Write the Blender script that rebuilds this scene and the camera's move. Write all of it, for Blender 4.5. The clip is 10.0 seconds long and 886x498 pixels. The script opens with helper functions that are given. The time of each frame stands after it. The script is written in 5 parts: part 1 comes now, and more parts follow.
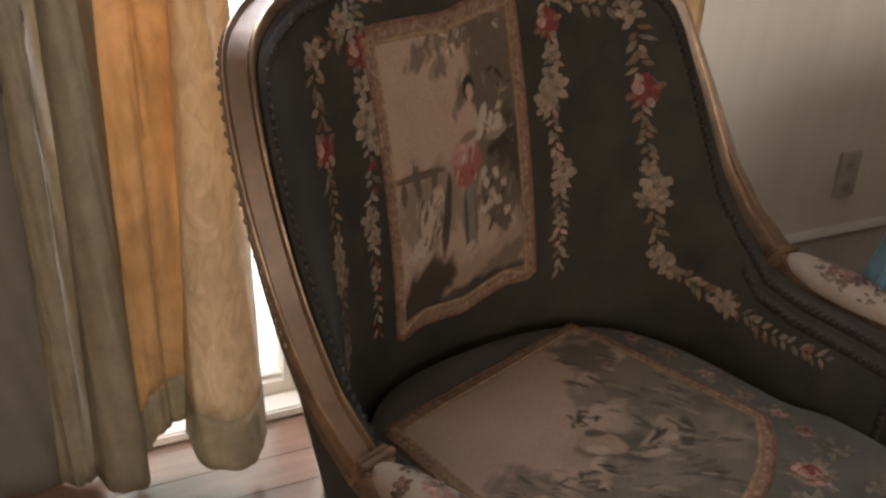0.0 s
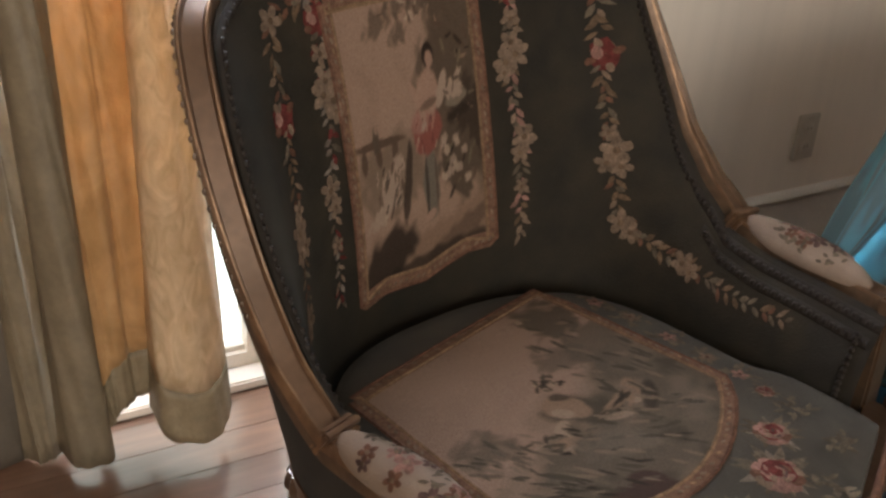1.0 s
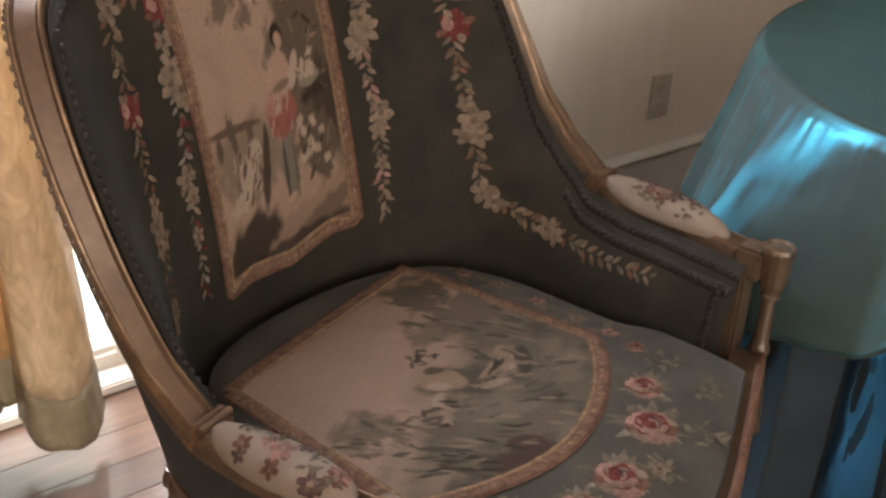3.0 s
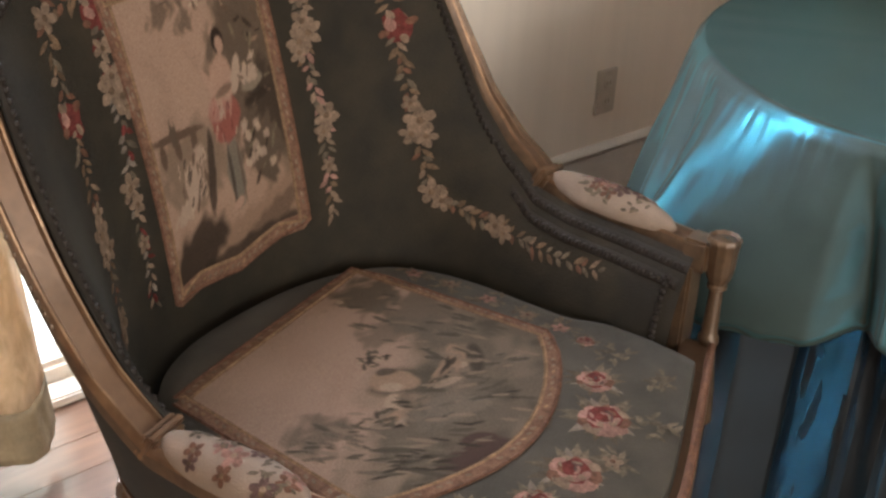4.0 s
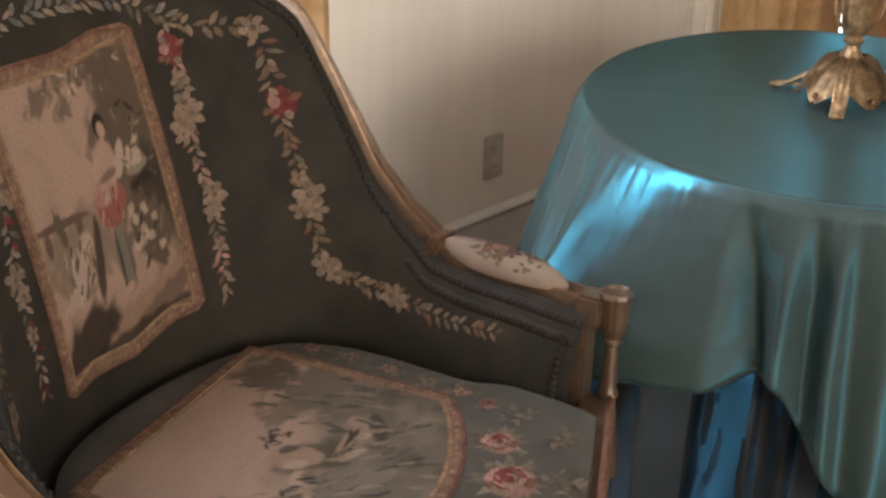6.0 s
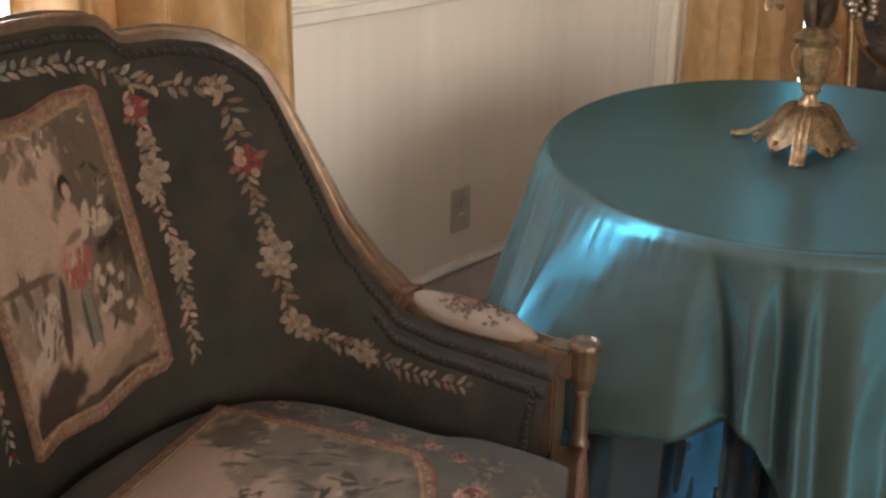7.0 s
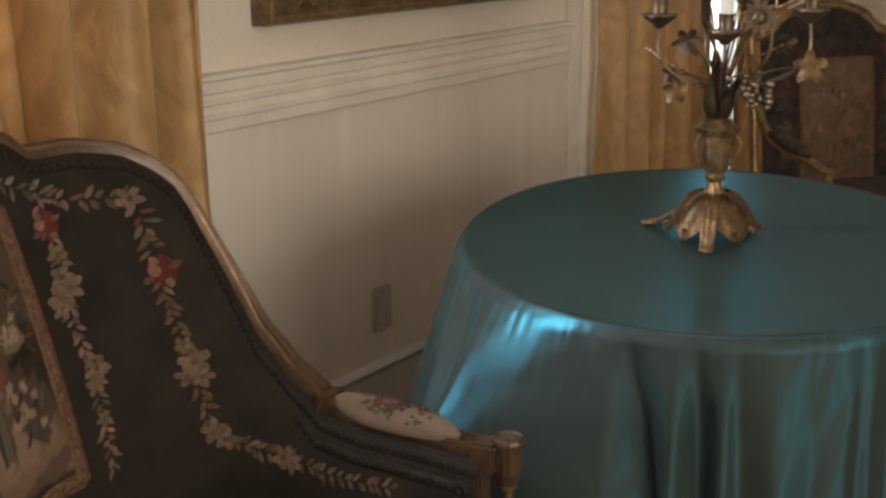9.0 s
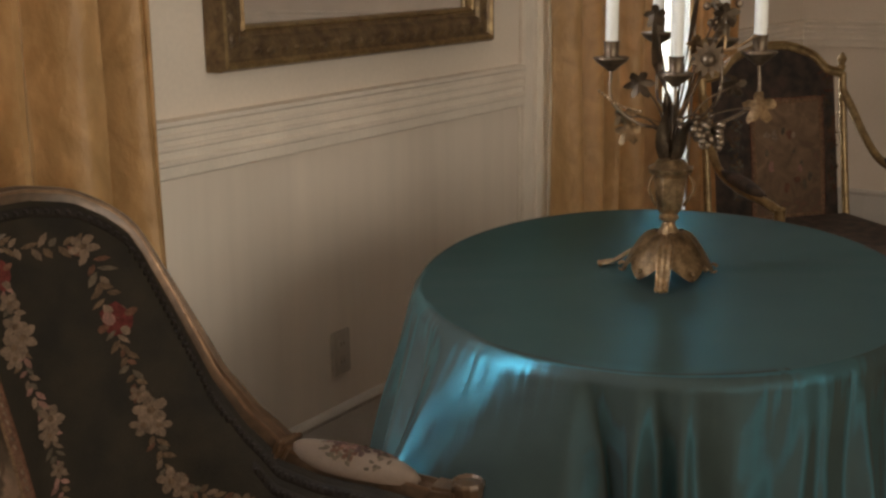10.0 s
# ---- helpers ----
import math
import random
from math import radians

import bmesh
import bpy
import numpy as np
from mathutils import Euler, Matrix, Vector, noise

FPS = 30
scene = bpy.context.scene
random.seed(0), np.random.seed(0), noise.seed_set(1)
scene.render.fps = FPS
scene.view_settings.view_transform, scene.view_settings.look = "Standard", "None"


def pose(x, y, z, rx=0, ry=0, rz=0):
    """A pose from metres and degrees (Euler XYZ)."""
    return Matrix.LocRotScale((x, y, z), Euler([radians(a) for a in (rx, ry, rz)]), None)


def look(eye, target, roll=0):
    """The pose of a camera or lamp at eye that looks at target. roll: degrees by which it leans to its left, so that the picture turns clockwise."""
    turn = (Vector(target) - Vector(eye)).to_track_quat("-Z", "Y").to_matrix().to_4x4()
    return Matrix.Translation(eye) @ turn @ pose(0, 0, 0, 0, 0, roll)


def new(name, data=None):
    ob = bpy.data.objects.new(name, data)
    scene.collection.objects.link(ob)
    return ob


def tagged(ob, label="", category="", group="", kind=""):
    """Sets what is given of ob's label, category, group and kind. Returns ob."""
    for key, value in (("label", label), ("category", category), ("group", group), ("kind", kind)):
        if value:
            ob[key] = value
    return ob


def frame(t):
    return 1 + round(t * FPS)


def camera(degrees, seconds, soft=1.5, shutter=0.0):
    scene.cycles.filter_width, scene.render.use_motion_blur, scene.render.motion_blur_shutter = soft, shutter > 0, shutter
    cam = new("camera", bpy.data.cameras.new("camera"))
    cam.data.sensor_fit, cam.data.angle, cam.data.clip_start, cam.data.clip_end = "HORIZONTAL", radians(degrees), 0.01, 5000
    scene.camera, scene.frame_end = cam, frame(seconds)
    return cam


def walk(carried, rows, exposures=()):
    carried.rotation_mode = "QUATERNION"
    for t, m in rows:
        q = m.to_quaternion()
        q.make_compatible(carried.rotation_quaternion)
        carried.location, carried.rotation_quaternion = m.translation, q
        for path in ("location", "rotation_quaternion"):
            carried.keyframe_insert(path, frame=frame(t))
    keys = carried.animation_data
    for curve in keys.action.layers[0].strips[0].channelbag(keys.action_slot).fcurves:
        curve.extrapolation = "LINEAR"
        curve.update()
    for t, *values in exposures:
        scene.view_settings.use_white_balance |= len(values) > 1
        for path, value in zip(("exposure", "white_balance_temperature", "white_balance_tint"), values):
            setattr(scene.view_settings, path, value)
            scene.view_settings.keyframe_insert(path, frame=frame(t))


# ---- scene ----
cam = camera(40.9, 10.0, soft=2.6)
PATH = [
    (0, (0.109, -1.835, 1.321), (1.068, -0.296, 0.479), 5.1),
    (0.5, (0.109, -1.837, 1.318), (1.091, -0.321, 0.459), 5.2),
    (1, (0.112, -1.835, 1.317), (1.116, -0.347, 0.434), 5.0),
    (1.5, (0.117, -1.835, 1.315), (1.153, -0.38, 0.416), 4.3),
    (2, (0.12, -1.837, 1.312), (1.203, -0.417, 0.411), 3.7),
    (2.5, (0.124, -1.838, 1.312), (1.254, -0.454, 0.412), 3.7),
    (4, (0.134, -1.845, 1.312), (1.357, -0.54, 0.417), 3.0),
    (4.5, (0.135, -1.847, 1.31), (1.393, -0.571, 0.422), 2.7),
    (5, (0.135, -1.846, 1.309), (1.429, -0.6, 0.431), 2.5),
    (5.5, (0.136, -1.852, 1.311), (1.473, -0.619, 0.478), 2.0),
    (7, (0.134, -1.861, 1.318), (1.565, -0.65, 0.619), 0.9),
    (7.5, (0.14, -1.867, 1.324), (1.597, -0.667, 0.662), 0.6),
    (8, (0.136, -1.868, 1.324), (1.621, -0.681, 0.705), 0.4),
    (8.5, (0.14, -1.872, 1.324), (1.652, -0.7, 0.74), -0.1),
    (9, (0.138, -1.876, 1.328), (1.683, -0.731, 0.781), -0.5),
    (9.5, (0.139, -1.88, 1.327), (1.715, -0.759, 0.817), -0.8),
    (10, (0.138, -1.88, 1.329), (1.739, -0.781, 0.851), -0.8),
]
EXPOSURES = [(0.0, -0.36, 6400, 15), (1.0, -0.24, 6350, 15), (2.5, 0.11, 6250, 15), (4.5, 0.42, 6250, 15), (5.5, 0.40, 6250, 15), (7.0, 0.24, 6350, 15), (8.0, -0.22, 6600, 15),
             (9.0, -0.54, 6850, 15), (10.0, -0.80, 7000, 15)]
walk(cam, [(t, look(eye, target, roll)) for t, eye, target, roll in PATH], EXPOSURES)

# ---- world and lights ----
world = bpy.data.worlds.new("sky")
scene.world = world
world.use_nodes = True
wt = world.node_tree
sky = wt.nodes.new("ShaderNodeTexSky")
sky.sky_type, sky.sun_disc = "NISHITA", False
sky.sun_elevation, sky.sun_rotation = radians(48), radians(200)
wt.links.new(sky.outputs[0], wt.nodes["Background"].inputs[0])
wt.nodes["Background"].inputs[1].default_value = 0.08


def area_lamp(name, m, w, h, power, color):
    d = bpy.data.lights.new(name, "AREA")
    d.shape, d.size, d.size_y, d.energy, d.color = "RECTANGLE", w, h, power, color
    ob = new(name, d)
    ob.matrix_world = m
    return ob


# daylight standing in the openings; lamps look along their own -z
area_lamp("window_daylight_a", look((0.98, 0.15, 1.45), (0.98, -1.0, 1.3)), 0.92, 1.6, 168, (0.78, 0.89, 1.0))
area_lamp("window_daylight_b", look((4.15, 0.15, 1.4), (4.15, -1.0, 1.3)), 1.3, 1.85, 115, (0.85, 0.93, 1.0))
area_lamp("window_daylight_c", look((-0.50, -4.97, 1.45), (1.1, 0.0, 1.0)), 1.55, 1.7, 88, (1.0, 0.92, 0.82))


# ---- materials ----
def mat(name, base, rough=0.6, metal=0.0, var=0.15, scale=20.0, fine=220.0, bump=0.12, second=None, coat=0.0,
        sheen=0.0, sheen_color=(1, 1, 1), stretch=(1, 1, 1), translucent=0.0, through_color=None, distort=0.0, spec=0.5, mixamt=0.6, rand=0.0):
    """A node material: base colour, broad stains, fine grain and a bump from the grain."""
    m = bpy.data.materials.new(name)
    m.use_nodes = True
    nt = m.node_tree
    bs = nt.nodes["Principled BSDF"]
    tc = nt.nodes.new("ShaderNodeTexCoord")
    mp = nt.nodes.new("ShaderNodeMapping")
    mp.inputs["Scale"].default_value = stretch
    nt.links.new(tc.outputs["Object"], mp.inputs[0])
    n1 = nt.nodes.new("ShaderNodeTexNoise")
    n1.inputs["Scale"].default_value, n1.inputs["Detail"].default_value, n1.inputs["Distortion"].default_value = scale, 5, distort
    n2 = nt.nodes.new("ShaderNodeTexNoise")
    n2.inputs["Scale"].default_value, n2.inputs["Detail"].default_value = fine, 3
    for n in (n1, n2):
        nt.links.new(mp.outputs[0], n.inputs["Vector"])
    ramp = nt.nodes.new("ShaderNodeValToRGB")
    ramp.color_ramp.elements[0].position, ramp.color_ramp.elements[1].position = 0.35, 0.68
    other = second or tuple(c * (1 - 2 * var) for c in base)
    ramp.color_ramp.elements[0].color = (*other, 1)
    ramp.color_ramp.elements[1].color = (*base, 1)
    nt.links.new(n1.outputs["Fac"], ramp.inputs[0])
    mx = nt.nodes.new("ShaderNodeMix")
    mx.data_type, mx.blend_type = "RGBA", "MULTIPLY"
    mx.inputs["Factor"].default_value = mixamt
    g = nt.nodes.new("ShaderNodeValToRGB")
    g.color_ramp.elements[0].position, g.color_ramp.elements[1].position = 0.3, 0.7
    g.color_ramp.elements[0].color = (1 - 2 * var, 1 - 2 * var, 1 - 2 * var, 1)
    g.color_ramp.elements[1].color = (1, 1, 1, 1)
    nt.links.new(n2.outputs["Fac"], g.inputs[0])
    nt.links.new(ramp.outputs[0], mx.inputs["A"])
    nt.links.new(g.outputs[0], mx.inputs["B"])
    col = mx.outputs["Result"]
    if rand:
        oi = nt.nodes.new("ShaderNodeObjectInfo")
        hv = nt.nodes.new("ShaderNodeHueSaturation")
        mr = nt.nodes.new("ShaderNodeMapRange")
        mr.inputs["To Min"].default_value, mr.inputs["To Max"].default_value = 1 - rand, 1 + rand
        nt.links.new(oi.outputs["Random"], mr.inputs["Value"])
        nt.links.new(mr.outputs[0], hv.inputs["Value"])
        nt.links.new(col, hv.inputs["Color"])
        col = hv.outputs[0]
    nt.links.new(col, bs.inputs["Base Color"])
    bs.inputs["Roughness"].default_value, bs.inputs["Metallic"].default_value = rough, metal
    bs.inputs["Coat Weight"].default_value = coat
    bs.inputs["Sheen Weight"].default_value = sheen
    bs.inputs["Sheen Tint"].default_value = (*sheen_color, 1)
    bs.inputs["Specular IOR Level"].default_value = spec
    if bump:
        b = nt.nodes.new("ShaderNodeBump")
        b.inputs["Strength"].default_value, b.inputs["Distance"].default_value = bump, 0.004
        nt.links.new(n2.outputs["Fac"], b.inputs["Height"])
        nt.links.new(b.outputs[0], bs.inputs["Normal"])
    if translucent:
        tr = nt.nodes.new("ShaderNodeBsdfTranslucent")
        if bump:
            nt.links.new(b.outputs[0], tr.inputs["Normal"])
        if through_color:
            tint = nt.nodes.new("ShaderNodeMix")
            tint.data_type, tint.blend_type = "RGBA", "MULTIPLY"
            tint.inputs["Factor"].default_value = 1.0
            tint.inputs["B"].default_value = (*through_color, 1)
            nt.links.new(col, tint.inputs["A"])
            nt.links.new(tint.outputs["Result"], tr.inputs["Color"])
        else:
            nt.links.new(col, tr.inputs["Color"])
        ms = nt.nodes.new("ShaderNodeMixShader")
        ms.inputs[0].default_value = translucent
        nt.links.new(bs.outputs[0], ms.inputs[1])
        nt.links.new(tr.outputs[0], ms.inputs[2])
        nt.links.new(ms.outputs[0], nt.nodes["Material Output"].inputs["Surface"])
    return m


def glow(name, a, b, strength, scale=3.0):
    m = bpy.data.materials.new(name)
    m.use_nodes = True
    nt = m.node_tree
    nt.nodes.remove(nt.nodes["Principled BSDF"])
    em = nt.nodes.new("ShaderNodeEmission")
    n = nt.nodes.new("ShaderNodeTexNoise")
    n.inputs["Scale"].default_value = scale
    r = nt.nodes.new("ShaderNodeValToRGB")
    r.color_ramp.elements[0].color, r.color_ramp.elements[1].color = (*a, 1), (*b, 1)
    nt.links.new(n.outputs["Fac"], r.inputs[0])
    nt.links.new(r.outputs[0], em.inputs[0])
    em.inputs[1].default_value = strength
    nt.links.new(em.outputs[0], nt.nodes["Material Output"].inputs["Surface"])
    return m


def painterly(name, colors, toward, offset, scale=13.0, spread=1.3):
    """A woven picture ground: colours follow broad distorted noise and a slow drift across the cloth."""
    m = mat(name, colors[0], 0.85, var=0.1, fine=420, bump=0.3, spec=0.12)
    nt = m.node_tree
    tc = nt.nodes["Texture Coordinate"]
    n = nt.nodes.new("ShaderNodeTexNoise")
    n.inputs["Scale"].default_value, n.inputs["Detail"].default_value, n.inputs["Distortion"].default_value = scale, 7, 1.4
    nt.links.new(tc.outputs["Object"], n.inputs["Vector"])
    d = nt.nodes.new("ShaderNodeVectorMath")
    d.operation = "DOT_PRODUCT"
    d.inputs[1].default_value = toward
    nt.links.new(tc.outputs["Object"], d.inputs[0])
    a = nt.nodes.new("ShaderNodeMath")
    a.operation = "MULTIPLY_ADD"
    a.inputs[1].default_value, a.inputs[2].default_value = spread, offset - spread / 2
    nt.links.new(n.outputs["Fac"], a.inputs[0])
    b = nt.nodes.new("ShaderNodeMath")
    b.operation = "ADD"
    nt.links.new(a.outputs[0], b.inputs[0])
    nt.links.new(d.outputs["Value"], b.inputs[1])
    r = nt.nodes.new("ShaderNodeValToRGB")
    e = r.color_ramp.elements
    e[0].position, e[1].position = 0.0, 1.0
    while len(e) < len(colors):
        e.new(0.5)
    for i, c in enumerate(colors):
        e[i].position, e[i].color = 0.12 + 0.76 * i / (len(colors) - 1), (*c, 1)
    nt.links.new(b.outputs[0], r.inputs[0])
    mx = next(q for q in nt.nodes if q.type == "MIX")
    nt.links.new(r.outputs[0], mx.inputs["A"])
    return m


def taffeta(name, base, gloss, rough, gloss_by_angle, nap=0.0):
    """Shot silk: dark woven ground with a coloured sheen by the slant of the view, its bands picked so chosen folds
    shine towards the camera.
    """
    m = mat(name, base, 0.7, var=0.14, scale=9, fine=520, bump=0.08)
    nt = m.node_tree
    bs = nt.nodes["Principled BSDF"]
    bs.inputs["Sheen Weight"].default_value, bs.inputs["Sheen Roughness"].default_value = nap, 0.5
    bs.inputs["Sheen Tint"].default_value = (0.72, 0.80, 0.78, 1)
    g = nt.nodes.new("ShaderNodeBsdfGlossy")
    g.inputs["Color"].default_value = (*gloss, 1)
    g.inputs["Roughness"].default_value = rough
    b = next(q for q in nt.nodes if q.type == "BUMP")
    nt.links.new(b.outputs[0], g.inputs["Normal"])
    ms = nt.nodes.new("ShaderNodeMixShader")
    lw = nt.nodes.new("ShaderNodeLayerWeight")
    lw.inputs["Blend"].default_value = 0.5
    rp = nt.nodes.new("ShaderNodeValToRGB")
    e = rp.color_ramp.elements
    while len(e) < len(gloss_by_angle):
        e.new(0.5)
    for q, (at, v) in zip(e, gloss_by_angle):
        q.position, q.color = at, (v, v, v, 1)
    nt.links.new(lw.outputs["Facing"], rp.inputs[0])
    nt.links.new(rp.outputs[0], ms.inputs[0])
    nt.links.new(bs.outputs[0], ms.inputs[1])
    nt.links.new(g.outputs[0], ms.inputs[2])
    nt.links.new(ms.outputs[0], nt.nodes["Material Output"].inputs["Surface"])
    return m


M_WALL = mat("cream_wall_paint", (0.78, 0.665, 0.55), 0.6, var=0.05, scale=2.2, fine=90, bump=0.05)
M_PANEL = mat("streaked_panel_paint", (0.79, 0.68, 0.57), 0.55, var=0.045, scale=5, fine=26, bump=0.06, stretch=(1, 1, 0.06))
M_TRIM = mat("white_trim_paint", (0.84, 0.735, 0.62), 0.48, var=0.06, scale=7, fine=120, bump=0.05)
M_BASE = mat("baseboard_paint", (0.62, 0.57, 0.51), 0.42, var=0.08, scale=6, fine=120, bump=0.05)
M_PLATE = mat("beige_plastic", (0.50, 0.43, 0.35), 0.4, var=0.05, scale=30, bump=0.02)
M_SLOT = mat("dark_plastic", (0.22, 0.18, 0.14), 0.5, var=0.05)
M_CEIL = mat("ceiling_paint", (0.75, 0.72, 0.66), 0.7, var=0.04, scale=2)
M_FLOOR = mat("oak_floor", (0.20, 0.105, 0.065), 0.30, var=0.2, scale=9, fine=60, bump=0.05, stretch=(0.12, 1, 1), coat=0.4, rand=0.18)
M_FLOOR_DARK = mat("floor_base", (0.10, 0.06, 0.04), 0.5, var=0.1)
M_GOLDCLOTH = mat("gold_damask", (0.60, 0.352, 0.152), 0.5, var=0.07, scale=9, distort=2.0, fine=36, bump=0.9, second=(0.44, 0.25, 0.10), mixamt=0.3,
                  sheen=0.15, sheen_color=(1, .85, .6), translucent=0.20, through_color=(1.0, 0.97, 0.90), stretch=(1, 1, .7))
# The same gold damask paled, putting the front light into its colour.
M_FRONTLIT_GOLD = mat("front_lit_damask", (0.74, 0.595, 0.41), 0.5, var=0.12, scale=30, distort=2.0, fine=55, bump=0.6, second=(0.56, 0.42, 0.26), mixamt=0.35,
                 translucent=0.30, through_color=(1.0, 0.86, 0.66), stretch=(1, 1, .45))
# Lining edge, its colour darkened along with the shaded lining drape.
M_EDGE = mat("shaded_lining_edge", (0.215, 0.162, 0.098), 0.6, var=0.1, scale=18, fine=90, bump=0.3)
for m in (M_GOLDCLOTH, M_FRONTLIT_GOLD):
    next(q for q in m.node_tree.nodes if q.type == "BUMP").inputs["Distance"].default_value = 0.006
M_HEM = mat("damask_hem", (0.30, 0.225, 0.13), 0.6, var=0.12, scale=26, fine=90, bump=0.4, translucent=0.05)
# Cream lining with its colour lowered to stand for the shade it hangs in.
M_SHADED_LINING = mat("shaded_cream_lining", (0.125, 0.096, 0.068), 0.75, var=0.08, scale=14, fine=200, bump=0.15)
M_BACKING = mat("backlight_cutting_sheet", (0.60, 0.50, 0.36), 0.7, var=0.08, scale=14, fine=200, bump=0.1, translucent=0.6)
M_SHEER = mat("white_sheer", (0.85, 0.86, 0.84), 0.7, var=0.08, scale=30, fine=200, bump=0.1, translucent=0.6)
M_TEAL = taffeta("teal_taffeta", (0.020, 0.037, 0.031), (0.065, 0.46, 0.62), 0.30, ((0, .014), (.10, .018), (.165, .04), (.225, .21), (.36, .21), (.43, .05), (.60, .04), (.67, .22), (.80, .22), (.85, .03), (1, .02)), 0.02)
M_BLUE = taffeta("blue_taffeta", (0.003, 0.005, 0.007), (0.06, 0.36, 0.62), 0.26, ((0, .008), (.25, .015), (.32, .30), (.45, .30), (.6, .04), (1, .03)))
# Back wool is darkened below the seat's to stand for the weaker light there.
M_GREEN = mat("dimmed_grey_green_wool", (0.0285, 0.0208, 0.0125), 0.72, var=0.14, scale=14, fine=420, bump=0.3, sheen=0.025, spec=0.15,
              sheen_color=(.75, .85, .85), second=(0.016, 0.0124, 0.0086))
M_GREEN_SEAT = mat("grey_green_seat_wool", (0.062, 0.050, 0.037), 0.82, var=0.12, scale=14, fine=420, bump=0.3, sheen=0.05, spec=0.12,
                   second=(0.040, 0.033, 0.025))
M_FARPIC = painterly("brown_pastoral_tapestry", [(0.20, 0.125, 0.078), (0.15, 0.093, 0.058), (0.10, 0.064, 0.042), (0.16, 0.07, 0.05)], (0.6, 0, -0.8), 0.95, 14)
M_WEAVE = mat("woven_picture_threads", (0.2, 0.15, 0.1), 0.88, var=0.16, scale=120, fine=430, bump=0.4, spec=0.1, mixamt=0.8)
_wn = M_WEAVE.node_tree
_at = _wn.nodes.new("ShaderNodeAttribute")
_at.attribute_name = "weave"
_wn.links.new(_at.outputs["Color"], next(q for q in _wn.nodes if q.type == "MIX").inputs["A"])
M_T = {k: mat("thread_" + k, c, 0.9, var=0.20, scale=90, fine=330, bump=0.35, spec=0.12, mixamt=0.9) for k, c in dict(
    cream=(0.232, 0.156, 0.106), ochre=(0.165, 0.104, 0.062), red=(0.150, 0.034, 0.028), pink=(0.311, 0.163, 0.126), rust=(0.165, 0.078, 0.048), braid=(0.200, 0.105, 0.066),
    olive=(0.120, 0.086, 0.056), sage=(0.140, 0.106, 0.073), brown=(0.089, 0.056, 0.037), blue=(0.150, 0.135, 0.112), gold=(0.262, 0.155, 0.086),
    skin=(0.300, 0.205, 0.146), dusk=(0.140, 0.106, 0.074), plum=(0.118, 0.067, 0.056), mist=(0.205, 0.160, 0.126), bank=(0.296, 0.207, 0.148)).items()}
for m in M_T.values():
    nt = m.node_tree
    geo = nt.nodes.new("ShaderNodeNewGeometry")
    mr_ = nt.nodes.new("ShaderNodeMapRange")
    mr_.inputs["To Min"].default_value, mr_.inputs["To Max"].default_value = 0.74, 1.08
    nt.links.new(geo.outputs["Random Per Island"], mr_.inputs["Value"])
    hs = nt.nodes.new("ShaderNodeHueSaturation")
    nt.links.new(mr_.outputs[0], hs.inputs["Value"])
    bs = nt.nodes["Principled BSDF"]
    old = bs.inputs["Base Color"].links[0].from_socket
    nt.links.new(old, hs.inputs["Color"])
    nt.links.new(hs.outputs[0], bs.inputs["Base Color"])
M_GILT = mat("worn_gilt_wood", (0.145, 0.085, 0.046), 0.40, metal=0.45, var=0.22, scale=22, fine=90, bump=0.2, second=(0.085, 0.052, 0.032), coat=0.12)
M_GILT_BRIGHT = mat("bright_gilt_wood", (0.40, 0.27, 0.125), 0.36, metal=0.55, var=0.25, scale=30, fine=90, bump=0.25, second=(0.24, 0.15, 0.07))
M_GILTFACE = mat("rubbed_gilt_channel", (0.165, 0.092, 0.052), 0.42, metal=0.45, var=0.16, scale=14, fine=90, bump=0.1)
# Brighter gilt that puts the beads' highlights into the colour.
M_BEAD = mat("highlit_gilt", (0.30, 0.175, 0.095), 0.30, metal=0.6, var=0.25, scale=18, fine=90, bump=0.15, second=(0.15, 0.085, 0.05))
M_NAIL = mat("dark_nailheads", (0.022, 0.016, 0.012), 0.6, spec=0.15, var=0.1, scale=40)
M_PAD = mat("cream_pad_tapestry", (0.215, 0.148, 0.105), 0.85, var=0.1, scale=20, fine=420, bump=0.3)
M_BRASS = mat("aged_gilt_bronze", (0.46, 0.29, 0.15), 0.34, metal=0.75, var=0.22, scale=40, fine=160, bump=0.3, second=(0.17, 0.105, 0.05))
M_BRONZE = mat("dark_bronze", (0.20, 0.14, 0.09), 0.4, metal=0.7, var=0.2, scale=40, fine=160, bump=0.25)
M_WAX = mat("white_wax", (0.82, 0.80, 0.74), 0.5, var=0.04, scale=20, bump=0.03)
M_FRAME = mat("dark_gilt_frame", (0.30, 0.20, 0.10), 0.42, metal=0.5, var=0.25, scale=30, fine=130, bump=0.3, second=(0.13, 0.08, 0.045))
M_MIRROR = mat("mirror_glass", (0.86, 0.87, 0.86), 0.02, metal=1.0, var=0.02, bump=0)
M_WOODDARK = mat("dark_table_wood", (0.13, 0.07, 0.04), 0.45, var=0.2, scale=12)
M_REDWOOL = mat("dark_red_wool", (0.11, 0.068, 0.05), 0.85, var=0.2, scale=25, fine=300, bump=0.3, second=(0.04, 0.032, 0.026))
M_OUT = glow("bright_garden", (0.50, 0.66, 0.50), (1.0, 1.0, 0.98), 4.0, 7.0)
M_GLASS = mat("window_glass", (1, 1, 1), 0.02, var=0, bump=0)
M_GLASS.node_tree.nodes["Principled BSDF"].inputs["Transmission Weight"].default_value = 1.0


